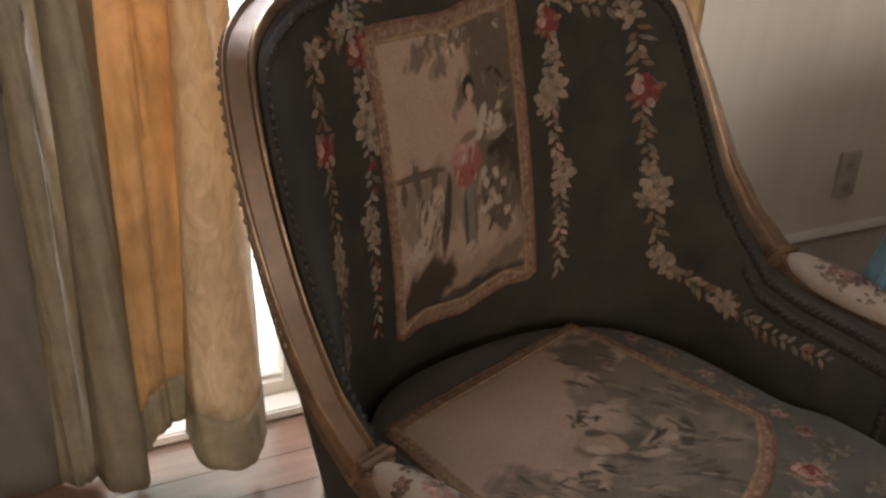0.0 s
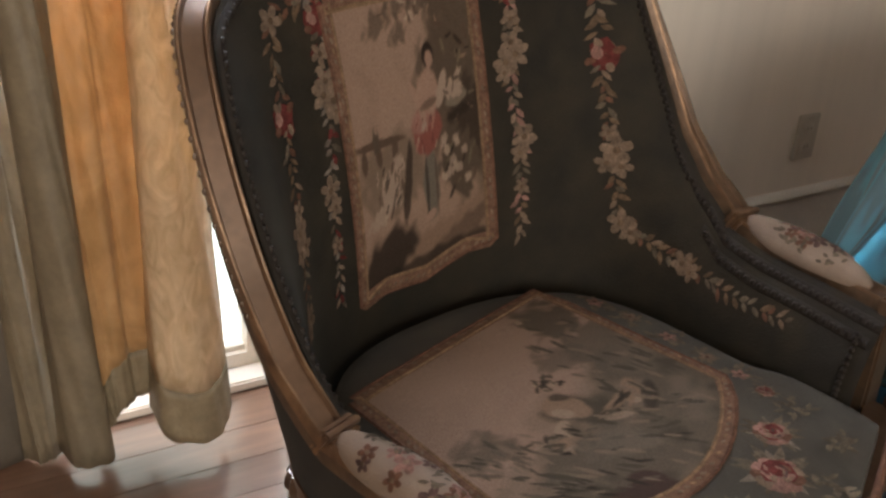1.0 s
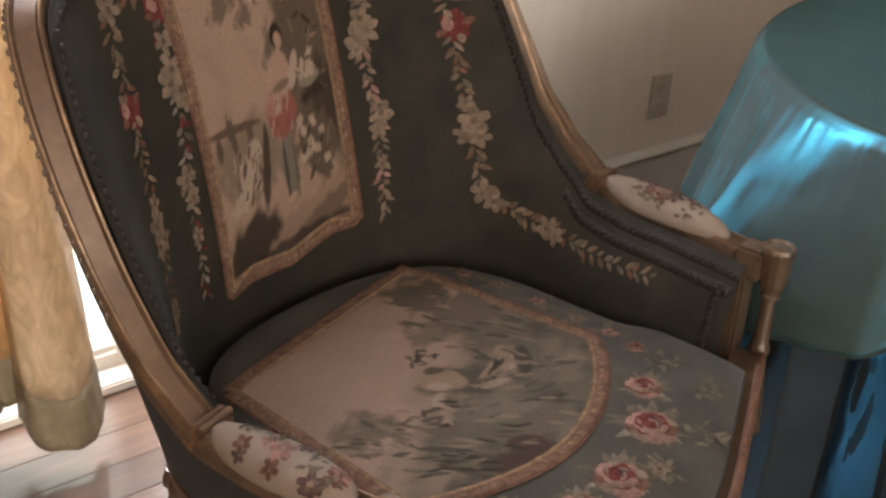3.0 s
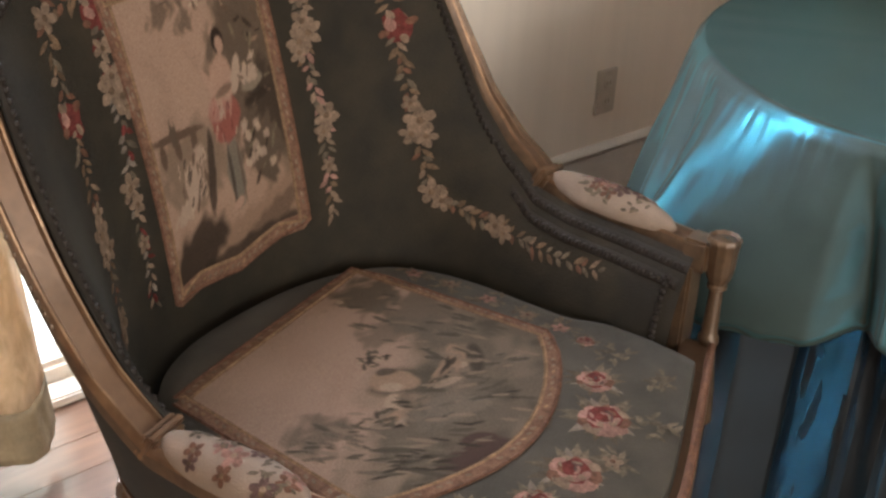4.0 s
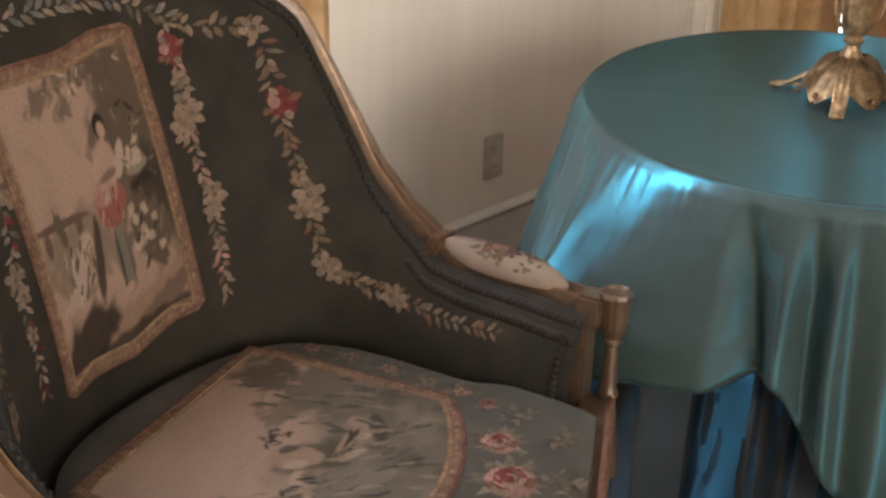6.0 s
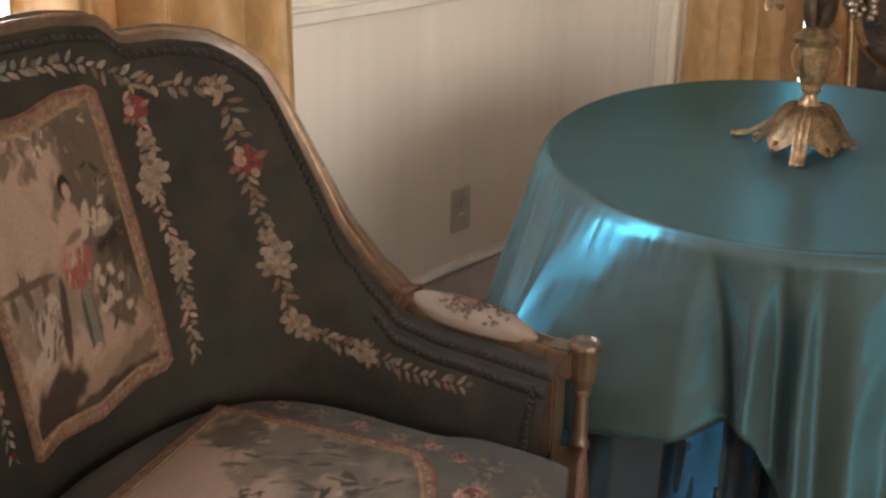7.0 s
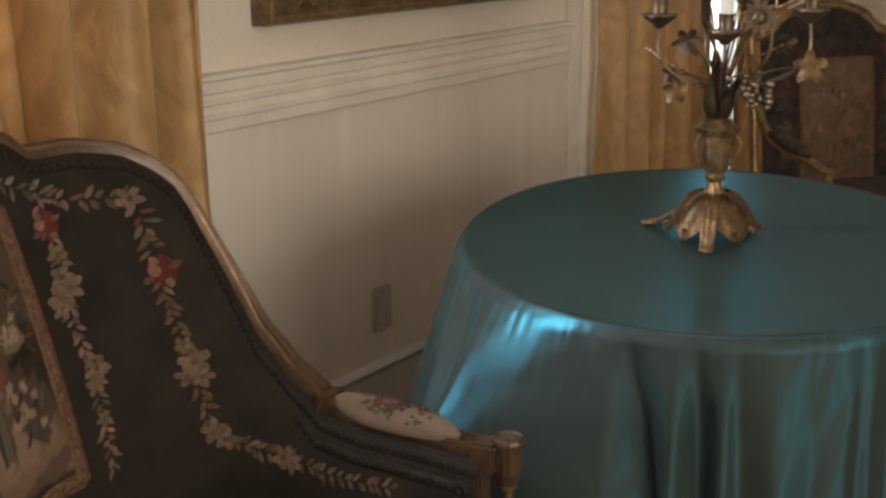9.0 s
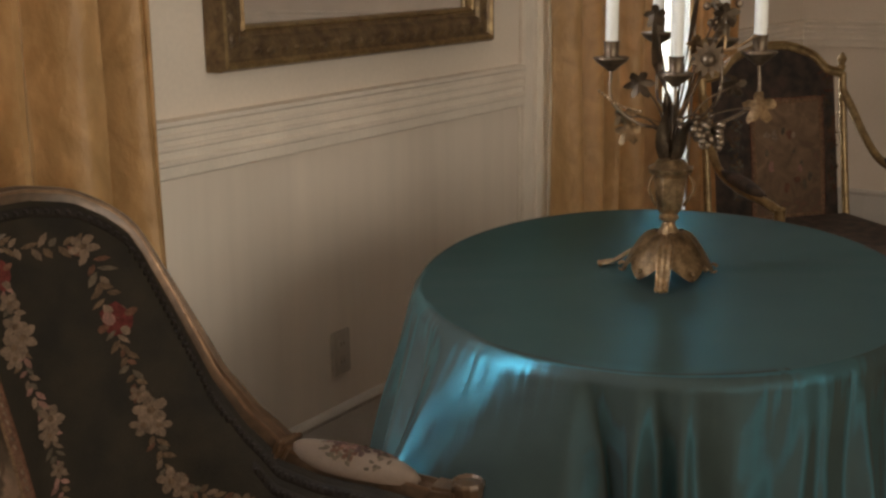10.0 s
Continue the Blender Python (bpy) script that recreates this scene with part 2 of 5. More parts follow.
# ---- mesh helpers ----
def finish(name, bm, material, parent=None, label="", smooth=True):
    bmesh.ops.recalc_face_normals(bm, faces=bm.faces)
    me = bpy.data.meshes.new(name)
    bm.to_mesh(me)
    bm.free()
    for m in (material if isinstance(material, (list, tuple)) else [material]):
        me.materials.append(m)
    if smooth:
        me.shade_smooth()
        me.set_sharp_from_angle(angle=radians(38))
    ob = new(name, me)
    if parent:
        ob.parent = parent
    if label:
        ob["label"] = label
    return ob


def part(name, bm, material, parent, label="", smooth=True):
    return finish(name, bm, material, parent, label, smooth)


def thing(name, m, label, category, group=""):
    ob = new(name)
    ob.empty_display_size = 0.1
    ob.matrix_world = m
    return tagged(ob, label, category, group)


def box(bm, x0, x1, y0, y1, z0, z1, bevel=0.0, mi=0):
    vs = [bm.verts.new(p) for p in ((x0, y0, z0), (x1, y0, z0), (x1, y1, z0), (x0, y1, z0), (x0, y0, z1), (x1, y0, z1), (x1, y1, z1), (x0, y1, z1))]
    fs = [bm.faces.new([vs[i] for i in f]) for f in ((3, 2, 1, 0), (4, 5, 6, 7), (0, 1, 5, 4), (1, 2, 6, 5), (2, 3, 7, 6), (3, 0, 4, 7))]
    for f in fs:
        f.material_index = mi
    if bevel:
        bmesh.ops.bevel(bm, geom=list({e for f in fs for e in f.edges}), offset=bevel, segments=2, affect="EDGES")
    return bm


def boxmesh(*a, **k):
    return box(bmesh.new(), *a, **k)


def grid(bm, rows, close_u=False, close_v=False, mi=0):
    """Faces over rows of points."""
    vs = [[bm.verts.new(p) for p in row] for row in rows]
    nu, nv = len(vs), len(vs[0])
    for i in range(nu if close_u else nu - 1):
        for j in range(nv if close_v else nv - 1):
            f = bm.faces.new((vs[i][j], vs[(i + 1) % nu][j], vs[(i + 1) % nu][(j + 1) % nv], vs[i][(j + 1) % nv]))
            f.material_index = mi
    return vs


def lathe(bm, profile, n=20, at=(0, 0, 0), flute=0.0, flutes=12, mi=0):
    """Turned shape from rows of (radius, z)."""
    rows = []
    for r, z in profile:
        row = []
        for k in range(n):
            a = 2 * math.pi * k / n
            q = r * (1 + flute * math.cos(flutes * a))
            row.append((at[0] + q * math.cos(a), at[1] + q * math.sin(a), at[2] + z))
        rows.append(row)
    vs = grid(bm, rows, close_v=True, mi=mi)
    for row in (vs[0], vs[-1]):
        bm.faces.new(row).material_index = mi
    return bm


def tube(bm, pts, radius, n=8, taper=1.0, mi=0):
    pts = [Vector(p) for p in pts]
    rows = []
    side = None
    for i, p in enumerate(pts):
        t = (pts[min(i + 1, len(pts) - 1)] - pts[max(i - 1, 0)]).normalized()
        side = (side - t * side.dot(t)).normalized() if side else t.orthogonal().normalized()
        up = t.cross(side)
        r = radius * (1 + (taper - 1) * i / (len(pts) - 1))
        rows.append([p + r * (math.cos(a) * side + math.sin(a) * up) for a in (2 * math.pi * k / n for k in range(n))])
    vs = grid(bm, rows, close_v=True, mi=mi)
    for row in (vs[0], vs[-1]):
        bm.faces.new(row).material_index = mi
    return bm


def smooth_line(pts, n=24):
    """A smooth line through the points."""
    pts = [Vector(p) for p in pts]
    out = []
    for i in range(len(pts) - 1):
        a, b, c, d = pts[max(i - 1, 0)], pts[i], pts[i + 1], pts[min(i + 2, len(pts) - 1)]
        m = max(2, n // (len(pts) - 1))
        for k in range(m):
            t = k / m
            out.append(0.5 * ((2 * b) + (c - a) * t + (2 * a - 5 * b + 4 * c - d) * t * t + (3 * b - a - 3 * c + d) * t ** 3))
    out.append(pts[-1])
    return out


def blob(bm, at, r, squash=(1, 1, 1), seg=8, mi=0):
    res = bmesh.ops.create_uvsphere(bm, u_segments=seg, v_segments=max(4, seg - 2), radius=r,
                                    matrix=Matrix.Translation(at) @ Matrix.Diagonal((*squash, 1)))
    for f in {f for v in res["verts"] for f in v.link_faces}:
        f.material_index = mi
    return bm


# ---- the setting ----
WIN = [(0.50, 1.46, 0.0, 2.35), (3.45, 4.92, 0.0, 2.35)]
TOP = 2.75


def wall_run(name, x_from, x_to, openings, axis="x", at=0.0, thick=0.16, material=None):
    bm = bmesh.new()
    def put(a, b, z0, z1):
        if axis == "x":
            box(bm, a, b, at, at + thick, z0, z1)
        else:
            box(bm, at, at + thick, a, b, z0, z1)
    x = x_from
    for a, b, z0, z1 in openings:
        put(x, a, 0, TOP)
        put(a, b, z1, TOP)
        if z0 > 0:
            put(a, b, 0, z0)
        x = b
    put(x, x_to, 0, TOP)
    return tagged(finish(name, bm, material or M_WALL, smooth=False), "plain cream painted plaster wall of the salon", "wall", kind="structure")


wall_run("wall_north", -1.4, 6.0, WIN)
wall_run("wall_east", -5.2, 0.16, [], "y", 6.0)
wall_run("wall_west", -5.2, 0.16, [], "y", -1.56)
wall_run("wall_south", -1.56, 6.16, [(-1.3, 1.9, 0.35, 2.5)], "x", -5.16)
tagged(finish("ceiling", boxmesh(-1.56, 6.16, -5.2, 0.16, TOP, TOP + 0.1), M_CEIL, smooth=False), "plain white ceiling", "ceiling", kind="structure")
floor = tagged(finish("floor", boxmesh(-1.56, 6.16, -5.2, 0.16, -0.06, -0.012), M_FLOOR_DARK, smooth=False), "polished brown oak plank floor", "floor", kind="structure")
tagged(finish("backdrop", boxmesh(-1, 8, 0.34, 0.40, -0.2, 3.2), M_OUT, smooth=False), "bright overexposed garden outside the windows", "backdrop", kind="structure")
tagged(finish("backdrop_south", boxmesh(-4, 9, -9.1, -9.0, -2, 6), M_OUT, smooth=False), "bright daylight outside the opposite window", "backdrop", kind="structure")
tagged(finish("ground", boxmesh(-20, 25, 0.16, 40, -0.2, -0.1), M_T["sage"], smooth=False), "green garden ground outside", "ground", kind="structure")


def strip_profile(name, prof, a, b, axis, label, material):
    """A moulding: profile of (out from the wall, z) run along a wall."""
    bm = bmesh.new()
    rows = []
    lift = 0.008 if prof is RAIL else 0.0
    for q in (a, b):
        rows.append([(q, -d, z + lift) if axis == "n" else (6.0 - d, q, z + lift) for d, z in prof])
    vs = grid(bm, rows, close_v=True)
    bm.faces.new(vs[0])
    bm.faces.new(vs[1])
    return tagged(finish(name, bm, material), label, "moulding", kind="structure")


RAIL = [(0, .872), (.016, .872), (.020, .876), (.022, .900), (.028, .904), (.028, .911), (.022, .914), (.019, .916), (.019, .931), (.027, .935), (.027, .942), (.020, .945),
        (.020, .955), (.028, .959), (.028, .966), (.022, .969), (.023, .981), (.034, .987), (.034, .996), (0, .999)]
BASE = [(0, 0), (.016, 0), (.016, .170), (.021, .176), (.024, .185), (.018, .193), (.010, .198), (0, .199)]
for a, b in ((-1.4, 0.419), (1.541, 3.30), (5.01, 6.0)):
    strip_profile("chair_rail", RAIL, a, b, "n", "white painted wooden chair rail with fine grooves", M_TRIM)
    strip_profile("baseboard", BASE, a, b + (0.07 if b == 3.30 else 0), "n", "white painted baseboard with a rounded top", M_BASE)
strip_profile("chair_rail", RAIL, -5.0, 0, "e", "white painted wooden chair rail with fine grooves", M_TRIM)
strip_profile("baseboard", BASE, -5.0, 0, "e", "white painted baseboard with a rounded top", M_BASE)
# wainscot and the stile that ends it
tagged(finish("wainscot_trim", boxmesh(1.70, 3.30, -0.004, 0.0, 0.197, 0.882), M_PANEL, smooth=False), "painted wainscot with faint vertical streaks", "wainscot", kind="structure")
tagged(finish("wainscot_stile_trim", boxmesh(3.302, 3.366, -0.018, 0.0, 0.19, 2.40, bevel=.004), M_TRIM), "painted vertical stile beside the window", "trim", kind="structure")
tagged(finish("corner_bead_trim", boxmesh(3.286, 3.298, -0.012, -0.004, 0.19, 0.876, bevel=.003), M_TRIM), "thin vertical panel bead", "trim", kind="structure")


def french_window(name, x0, x1, z1):
    w = tagged(new(name), "tall white framed french window with glass panes", "window", kind="structure")
    w.matrix_world = pose(x0, 0.06, 0)
    W = x1 - x0
    bm = bmesh.new()
    for a, b, c, d in ((0, .05, 0, z1), (W - .05, W, 0, z1), (.05, W - .05, 0, .05), (.05, W - .05, z1 - .06, z1), (W / 2 - .04, W / 2 + .04, .05, z1 - .06)):
        box(bm, a, b, 0.0, .055, c, d)
    part("window_frame", bm, M_TRIM, w, smooth=False)
    part("window_sill", boxmesh(0, W, -.06, .0, 0.0, .022, bevel=.004), M_TRIM, w)
    for i in range(2):
        a = .05 + i * (W / 2 - .01)
        b = a + W / 2 - .09
        for j in range(4):
            z0 = .05 + j * (z1 - .11) / 4
            pane = part("pane", boxmesh(a, b, .024, .028, z0 + .012, z0 + (z1 - .11) / 4 - .012), M_GLASS, w, smooth=False)
            pane.visible_shadow = False
            part("glazing_bar", boxmesh(a, b, .012, .044, z0 - .011, z0 + .011), M_TRIM, w, smooth=False)
    return w


french_window("window_1", *WIN[0][:2], 2.35)
french_window("window_2", *WIN[1][:2], 2.35)
for a, b in ((0.42, 0.498), (1.462, 1.54), (3.368, 3.485), (4.922, 5.01)):
    tagged(finish("window_casing_trim", boxmesh(a, b, -0.022, 0.0, 0.0, 2.44, bevel=.005), M_TRIM), "white painted window casing", "trim", kind="structure")

# floor planks run along the window wall
plank_meshes = {}
for r in range(26):
    y0 = -0.02 - r * 0.092
    x = -0.9 - 0.55 * ((r * 5) % 3)
    c = 0
    while x < 5.98:
        L = (1.45, 1.9, 1.15, 1.65)[(r * 3 + c * 2) % 4]
        a, b = max(x, -1.38), min(x + L, 5.98)
        key = round(b - a, 2)
        if key > 0.05:
            if key not in plank_meshes:
                bm = boxmesh(0.0004, key - 0.0004, -0.0916, -0.0004, -0.011, 0.0, bevel=0.0007)
                ob = finish("plank", bm, M_FLOOR)
                plank_meshes[key] = ob.data
            else:
                ob = new("plank", plank_meshes[key])
            ob.parent = floor
            ob.location = (a, y0, 0)
        x += L
        c += 1
part("floor_boards_behind", boxmesh(-1.4, 6.0, -5.0, -2.42, -0.011, 0.0), M_FLOOR, floor, smooth=False)
part("floor_boards_sill", boxmesh(-1.4, 6.0, -0.0195, 0.16, -0.011, -0.001), M_FLOOR, floor, smooth=False)


# ---- curtains ----
def curtain(name, x0, x1, y, z0, folds, amp, material, label, seed, hem=0.12, flare=0.0, lift=0.0, thick=0.004, cut_backlight=False):
    """A hanging drape with folds that deepen towards the hem; the hem is a part of its own."""
    rnd = random.Random(seed)
    ph = [rnd.uniform(0, 6.28) for _ in range(4)]
    c = thing(name, pose(0, 0, 0), label, "curtain")
    def pt(f, z):
        k = 0.65 + 0.35 * (1 - z / 2.5)
        a = f * folds * 2 * math.pi
        w = math.sin(a + ph[0] + 0.5 * math.sin(0.7 * a + ph[1]))
        w = math.copysign(abs(w) ** 0.75, w) + 0.25 * math.sin(2.3 * a + ph[2] + 0.6 * z)
        xx = x0 + (x1 - x0) * f + flare * (f - 0.5) * (1 - z / 2.5) + 0.012 * math.sin(a * 1.3 + ph[3] + z)
        yy = y + amp * k * w + 0.006 * math.sin(5 * z + a)
        return Vector((xx, min(yy, -0.026), z))
    n = int(folds * 22)
    def sheet(za, zb, m, off):
        bm = bmesh.new()
        rows = []
        for i in range(m + 1):
            row = []
            for j in range(n + 1):
                f = j / n
                lo = za + (lift * (0.5 + 0.5 * math.sin(f * folds * 6.28 + ph[2])) if za == z0 else 0)
                p = pt(f, lo + (zb - lo) * i / m)
                p.y -= off
                row.append(p)
            rows.append(row)
        grid(bm, rows)
        return bm
    ob = part("drape", sheet(z0 + hem, 2.5, 26, 0), material, c)
    ob.modifiers.new("thickness", "SOLIDIFY").thickness = thick
    # Unseen sheet added behind the drape to hold back the window light.
    if cut_backlight:
        part("lining", sheet(z0 + hem, 2.5, 26, -.009), M_BACKING, c, "added lining sheet, unseen, that cuts the light from behind")
    if hem:
        ob = part("hem", sheet(z0, z0 + hem + 0.004, 4, 0.0015), M_HEM if material is M_GOLDCLOTH else material, c, "folded double hem")
        ob.modifiers.new("thickness", "SOLIDIFY").thickness = thick * 1.6
    return c


def drawn_curtain(name, strips, label):
    """A curtain drawn back: strips of (part, material, plan near the floor, plan at 0.88 m, hem heights, hem depth), fanning out downwards."""
    c = thing(name, pose(0, 0, 0), label, "curtain")
    for nm, material, low, high, hems, hem in strips:
        lo, hi = smooth_line([(x, y, 0) for x, y in low], 40), smooth_line([(x, y, 0) for x, y in high], 40)
        hz = smooth_line([(k, h, 0) for k, h in enumerate(hems)], 40)
        m = min(len(lo), len(hi), len(hz))
        def pt(j, z):
            k = (z - .05) / .83
            p = lo[j].lerp(hi[j], min(k, 1.5))
            f = j / m * len(low)
            return Vector((p.x + .004 * math.sin(4 * z + 2.1 * f), min(p.y + .0035 * math.sin(9 * z + 3 * f) + .002 * math.sin(31 * z + 7 * f), -.026), z))
        for pn, mt, n, off in ((nm, material, 60, 0), ("hem", M_HEM, 6, .0015)):
            if pn == "hem" and not hem:
                continue
            bm = bmesh.new()
            rows = []
            for i in range(n + 1):
                row = []
                for j in range(m):
                    za = hz[j].y + (hem if pn != "hem" else 0)
                    zb = 2.5 if pn != "hem" else hz[j].y + hem + .006
                    row.append(pt(j, za + (zb - za) * i / n) + Vector((0, -off, 0)))
                rows.append(row)
            grid(bm, rows)
            ob = part(pn, bm, mt, c)
            ob.modifiers.new("thickness", "SOLIDIFY").thickness = .004 if pn != "hem" else .006
    return c


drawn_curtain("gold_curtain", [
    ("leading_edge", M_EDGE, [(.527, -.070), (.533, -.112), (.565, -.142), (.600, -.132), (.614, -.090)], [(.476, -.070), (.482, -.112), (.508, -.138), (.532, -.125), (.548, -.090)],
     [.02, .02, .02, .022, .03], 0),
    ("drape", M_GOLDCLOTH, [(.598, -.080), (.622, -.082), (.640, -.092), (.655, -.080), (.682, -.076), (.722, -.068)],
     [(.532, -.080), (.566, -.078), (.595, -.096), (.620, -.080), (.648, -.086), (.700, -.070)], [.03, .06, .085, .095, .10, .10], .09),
    ("front_fold", M_FRONTLIT_GOLD, [(.690, -.080), (.688, -.130), (.712, -.164), (.760, -.176), (.808, -.156), (.834, -.115), (.828, -.080)],
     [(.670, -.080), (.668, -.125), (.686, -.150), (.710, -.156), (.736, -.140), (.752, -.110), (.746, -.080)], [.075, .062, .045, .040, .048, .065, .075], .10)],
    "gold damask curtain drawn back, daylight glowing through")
curtain("gold_curtain", 1.165, 1.688, -0.12, 0.03, 3.6, 0.060, M_GOLDCLOTH, "gold damask curtain hanging behind the armchair", 8, lift=0.02, cut_backlight=True)
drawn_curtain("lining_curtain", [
    ("drape", M_SHADED_LINING, [(.18, -.050), (.27, -.072), (.36, -.060), (.44, -.052), (.486, -.040)], [(.16, -.050), (.24, -.072), (.31, -.060), (.38, -.052), (.428, -.040)], [.006] * 5, 0),
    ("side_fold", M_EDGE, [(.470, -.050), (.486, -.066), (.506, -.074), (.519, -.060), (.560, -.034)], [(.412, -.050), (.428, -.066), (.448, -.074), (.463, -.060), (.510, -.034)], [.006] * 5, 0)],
    "cream lining drape beside the window, colour darkened for its shade")
curtain("gold_curtain", 3.40, 4.16, -0.085, 0.03, 5.0, 0.048, M_GOLDCLOTH, "gold damask curtain at the second window", 11, lift=0.02, cut_backlight=True)
curtain("gold_curtain", 4.50, 4.98, -0.06, 0.03, 4.0, 0.036, M_GOLDCLOTH, "gold damask curtain behind the far chair", 14, lift=0.02)
curtain("sheer_curtain", 4.36, 4.53, -0.04, 0.03, 2.0, 0.02, M_SHEER, "white sheer curtain edge against the bright glass", 17, hem=0.0, thick=0.001)

# ---- the wing armchair ----
A_, B_, V0, VF, EXP = 0.330, 0.2675, -0.0376, 0.230, 2 / 2.3
_n = [math.pi / 2 * i / 60 for i in range(61)]
_pu = [A_ * math.sin(a) ** EXP for a in _n] + [A_]
_pv = [V0 - B_ * max(math.cos(a), 0) ** EXP for a in _n] + [VF]
_d = np.concatenate([[0], np.cumsum(np.hypot(np.diff(_pu), np.diff(_pv)))])
ARC = float(_d[-1])
_d = _d / ARC


def plan(s):
    """Plan of the barrel back at the seat: sideways u, forward v and the outward normal."""
    q = min(abs(s), 1.0)
    u, v = float(np.interp(q, _d, _pu)), float(np.interp(q, _d, _pv))
    lo, hi = max(q - .03, -1), min(q + .03, 1)
    du = np.interp(hi, _d, _pu) - (np.interp(lo, _d, _pu) if lo >= 0 else -np.interp(-lo, _d, _pu))
    dv = np.interp(hi, _d, _pv) - np.interp(abs(lo), _d, _pv)
    l = math.hypot(du, dv)
    nu, nv = dv / l, -du / l
    g = 1 if s >= 0 else -1
    return g * u, v, g * nu, nv


def shell(s, h, off=0.0):
    """A point of the inside of the back, at height h, off outwards; local y runs backwards."""
    u, v, nu, nv = plan(s)
    k = (abs(nu) * 0.268 + (1 - abs(nu)) * 0.155) * (h - 0.46) + off
    return Vector((u + nu * k, -(v + nv * k), h))


TOPS = [(0, 1.041), (.10, 1.040), (.175, 1.030), (.205, 1.000), (.28, 1.000), (.34, .988), (.38, .962), (.41, .932), (.44, .862), (.475, .786),
        (.515, .709), (.57, .650), (.65, .602), (.74, .590), (.85, .586), (1.0, .577)]
TOPS_L = [(0, 1.041), (.10, 1.040), (.175, 1.029), (.205, .997), (.28, .990), (.34, .972), (.38, .957), (.41, .938), (.44, .878), (.475, .796),
          (.515, .700), (.57, .608), (.65, .544), (.74, .543), (.85, .555), (1.0, .577)]
_ts = np.linspace(0, 1, 401)
_ker = np.hanning(15) / np.hanning(15).sum()
_th, _tl = (np.convolve(np.pad(np.interp(_ts, [a for a, b in rows], [b for a, b in rows]), 7, mode="edge"), _ker, mode="valid") for rows in (TOPS, TOPS_L))


def top(s):
    return float(np.interp(min(abs(s), 1), _ts, _th if s >= 0 else _tl))


def pillow(s, h):
    """Stuffing: how far the inside swells towards the sitter."""
    t = top(s)
    f = max(0.0, min(1.0, (h - 0.40) / (t - 0.40)))
    return 0.013 - 0.031 * math.sin(math.pi * f) ** 0.6


def seat_z(u, v):
    """Height of the crowned seat cushion."""
    r = max(abs(u) / 0.33, abs((v - 0.04) / 0.36))
    return 0.472 - 0.020 * min(r, 1.05) ** 4


def seat_front(u):
    return 0.392 - 0.37 * math.sqrt(u * u + 0.0009)


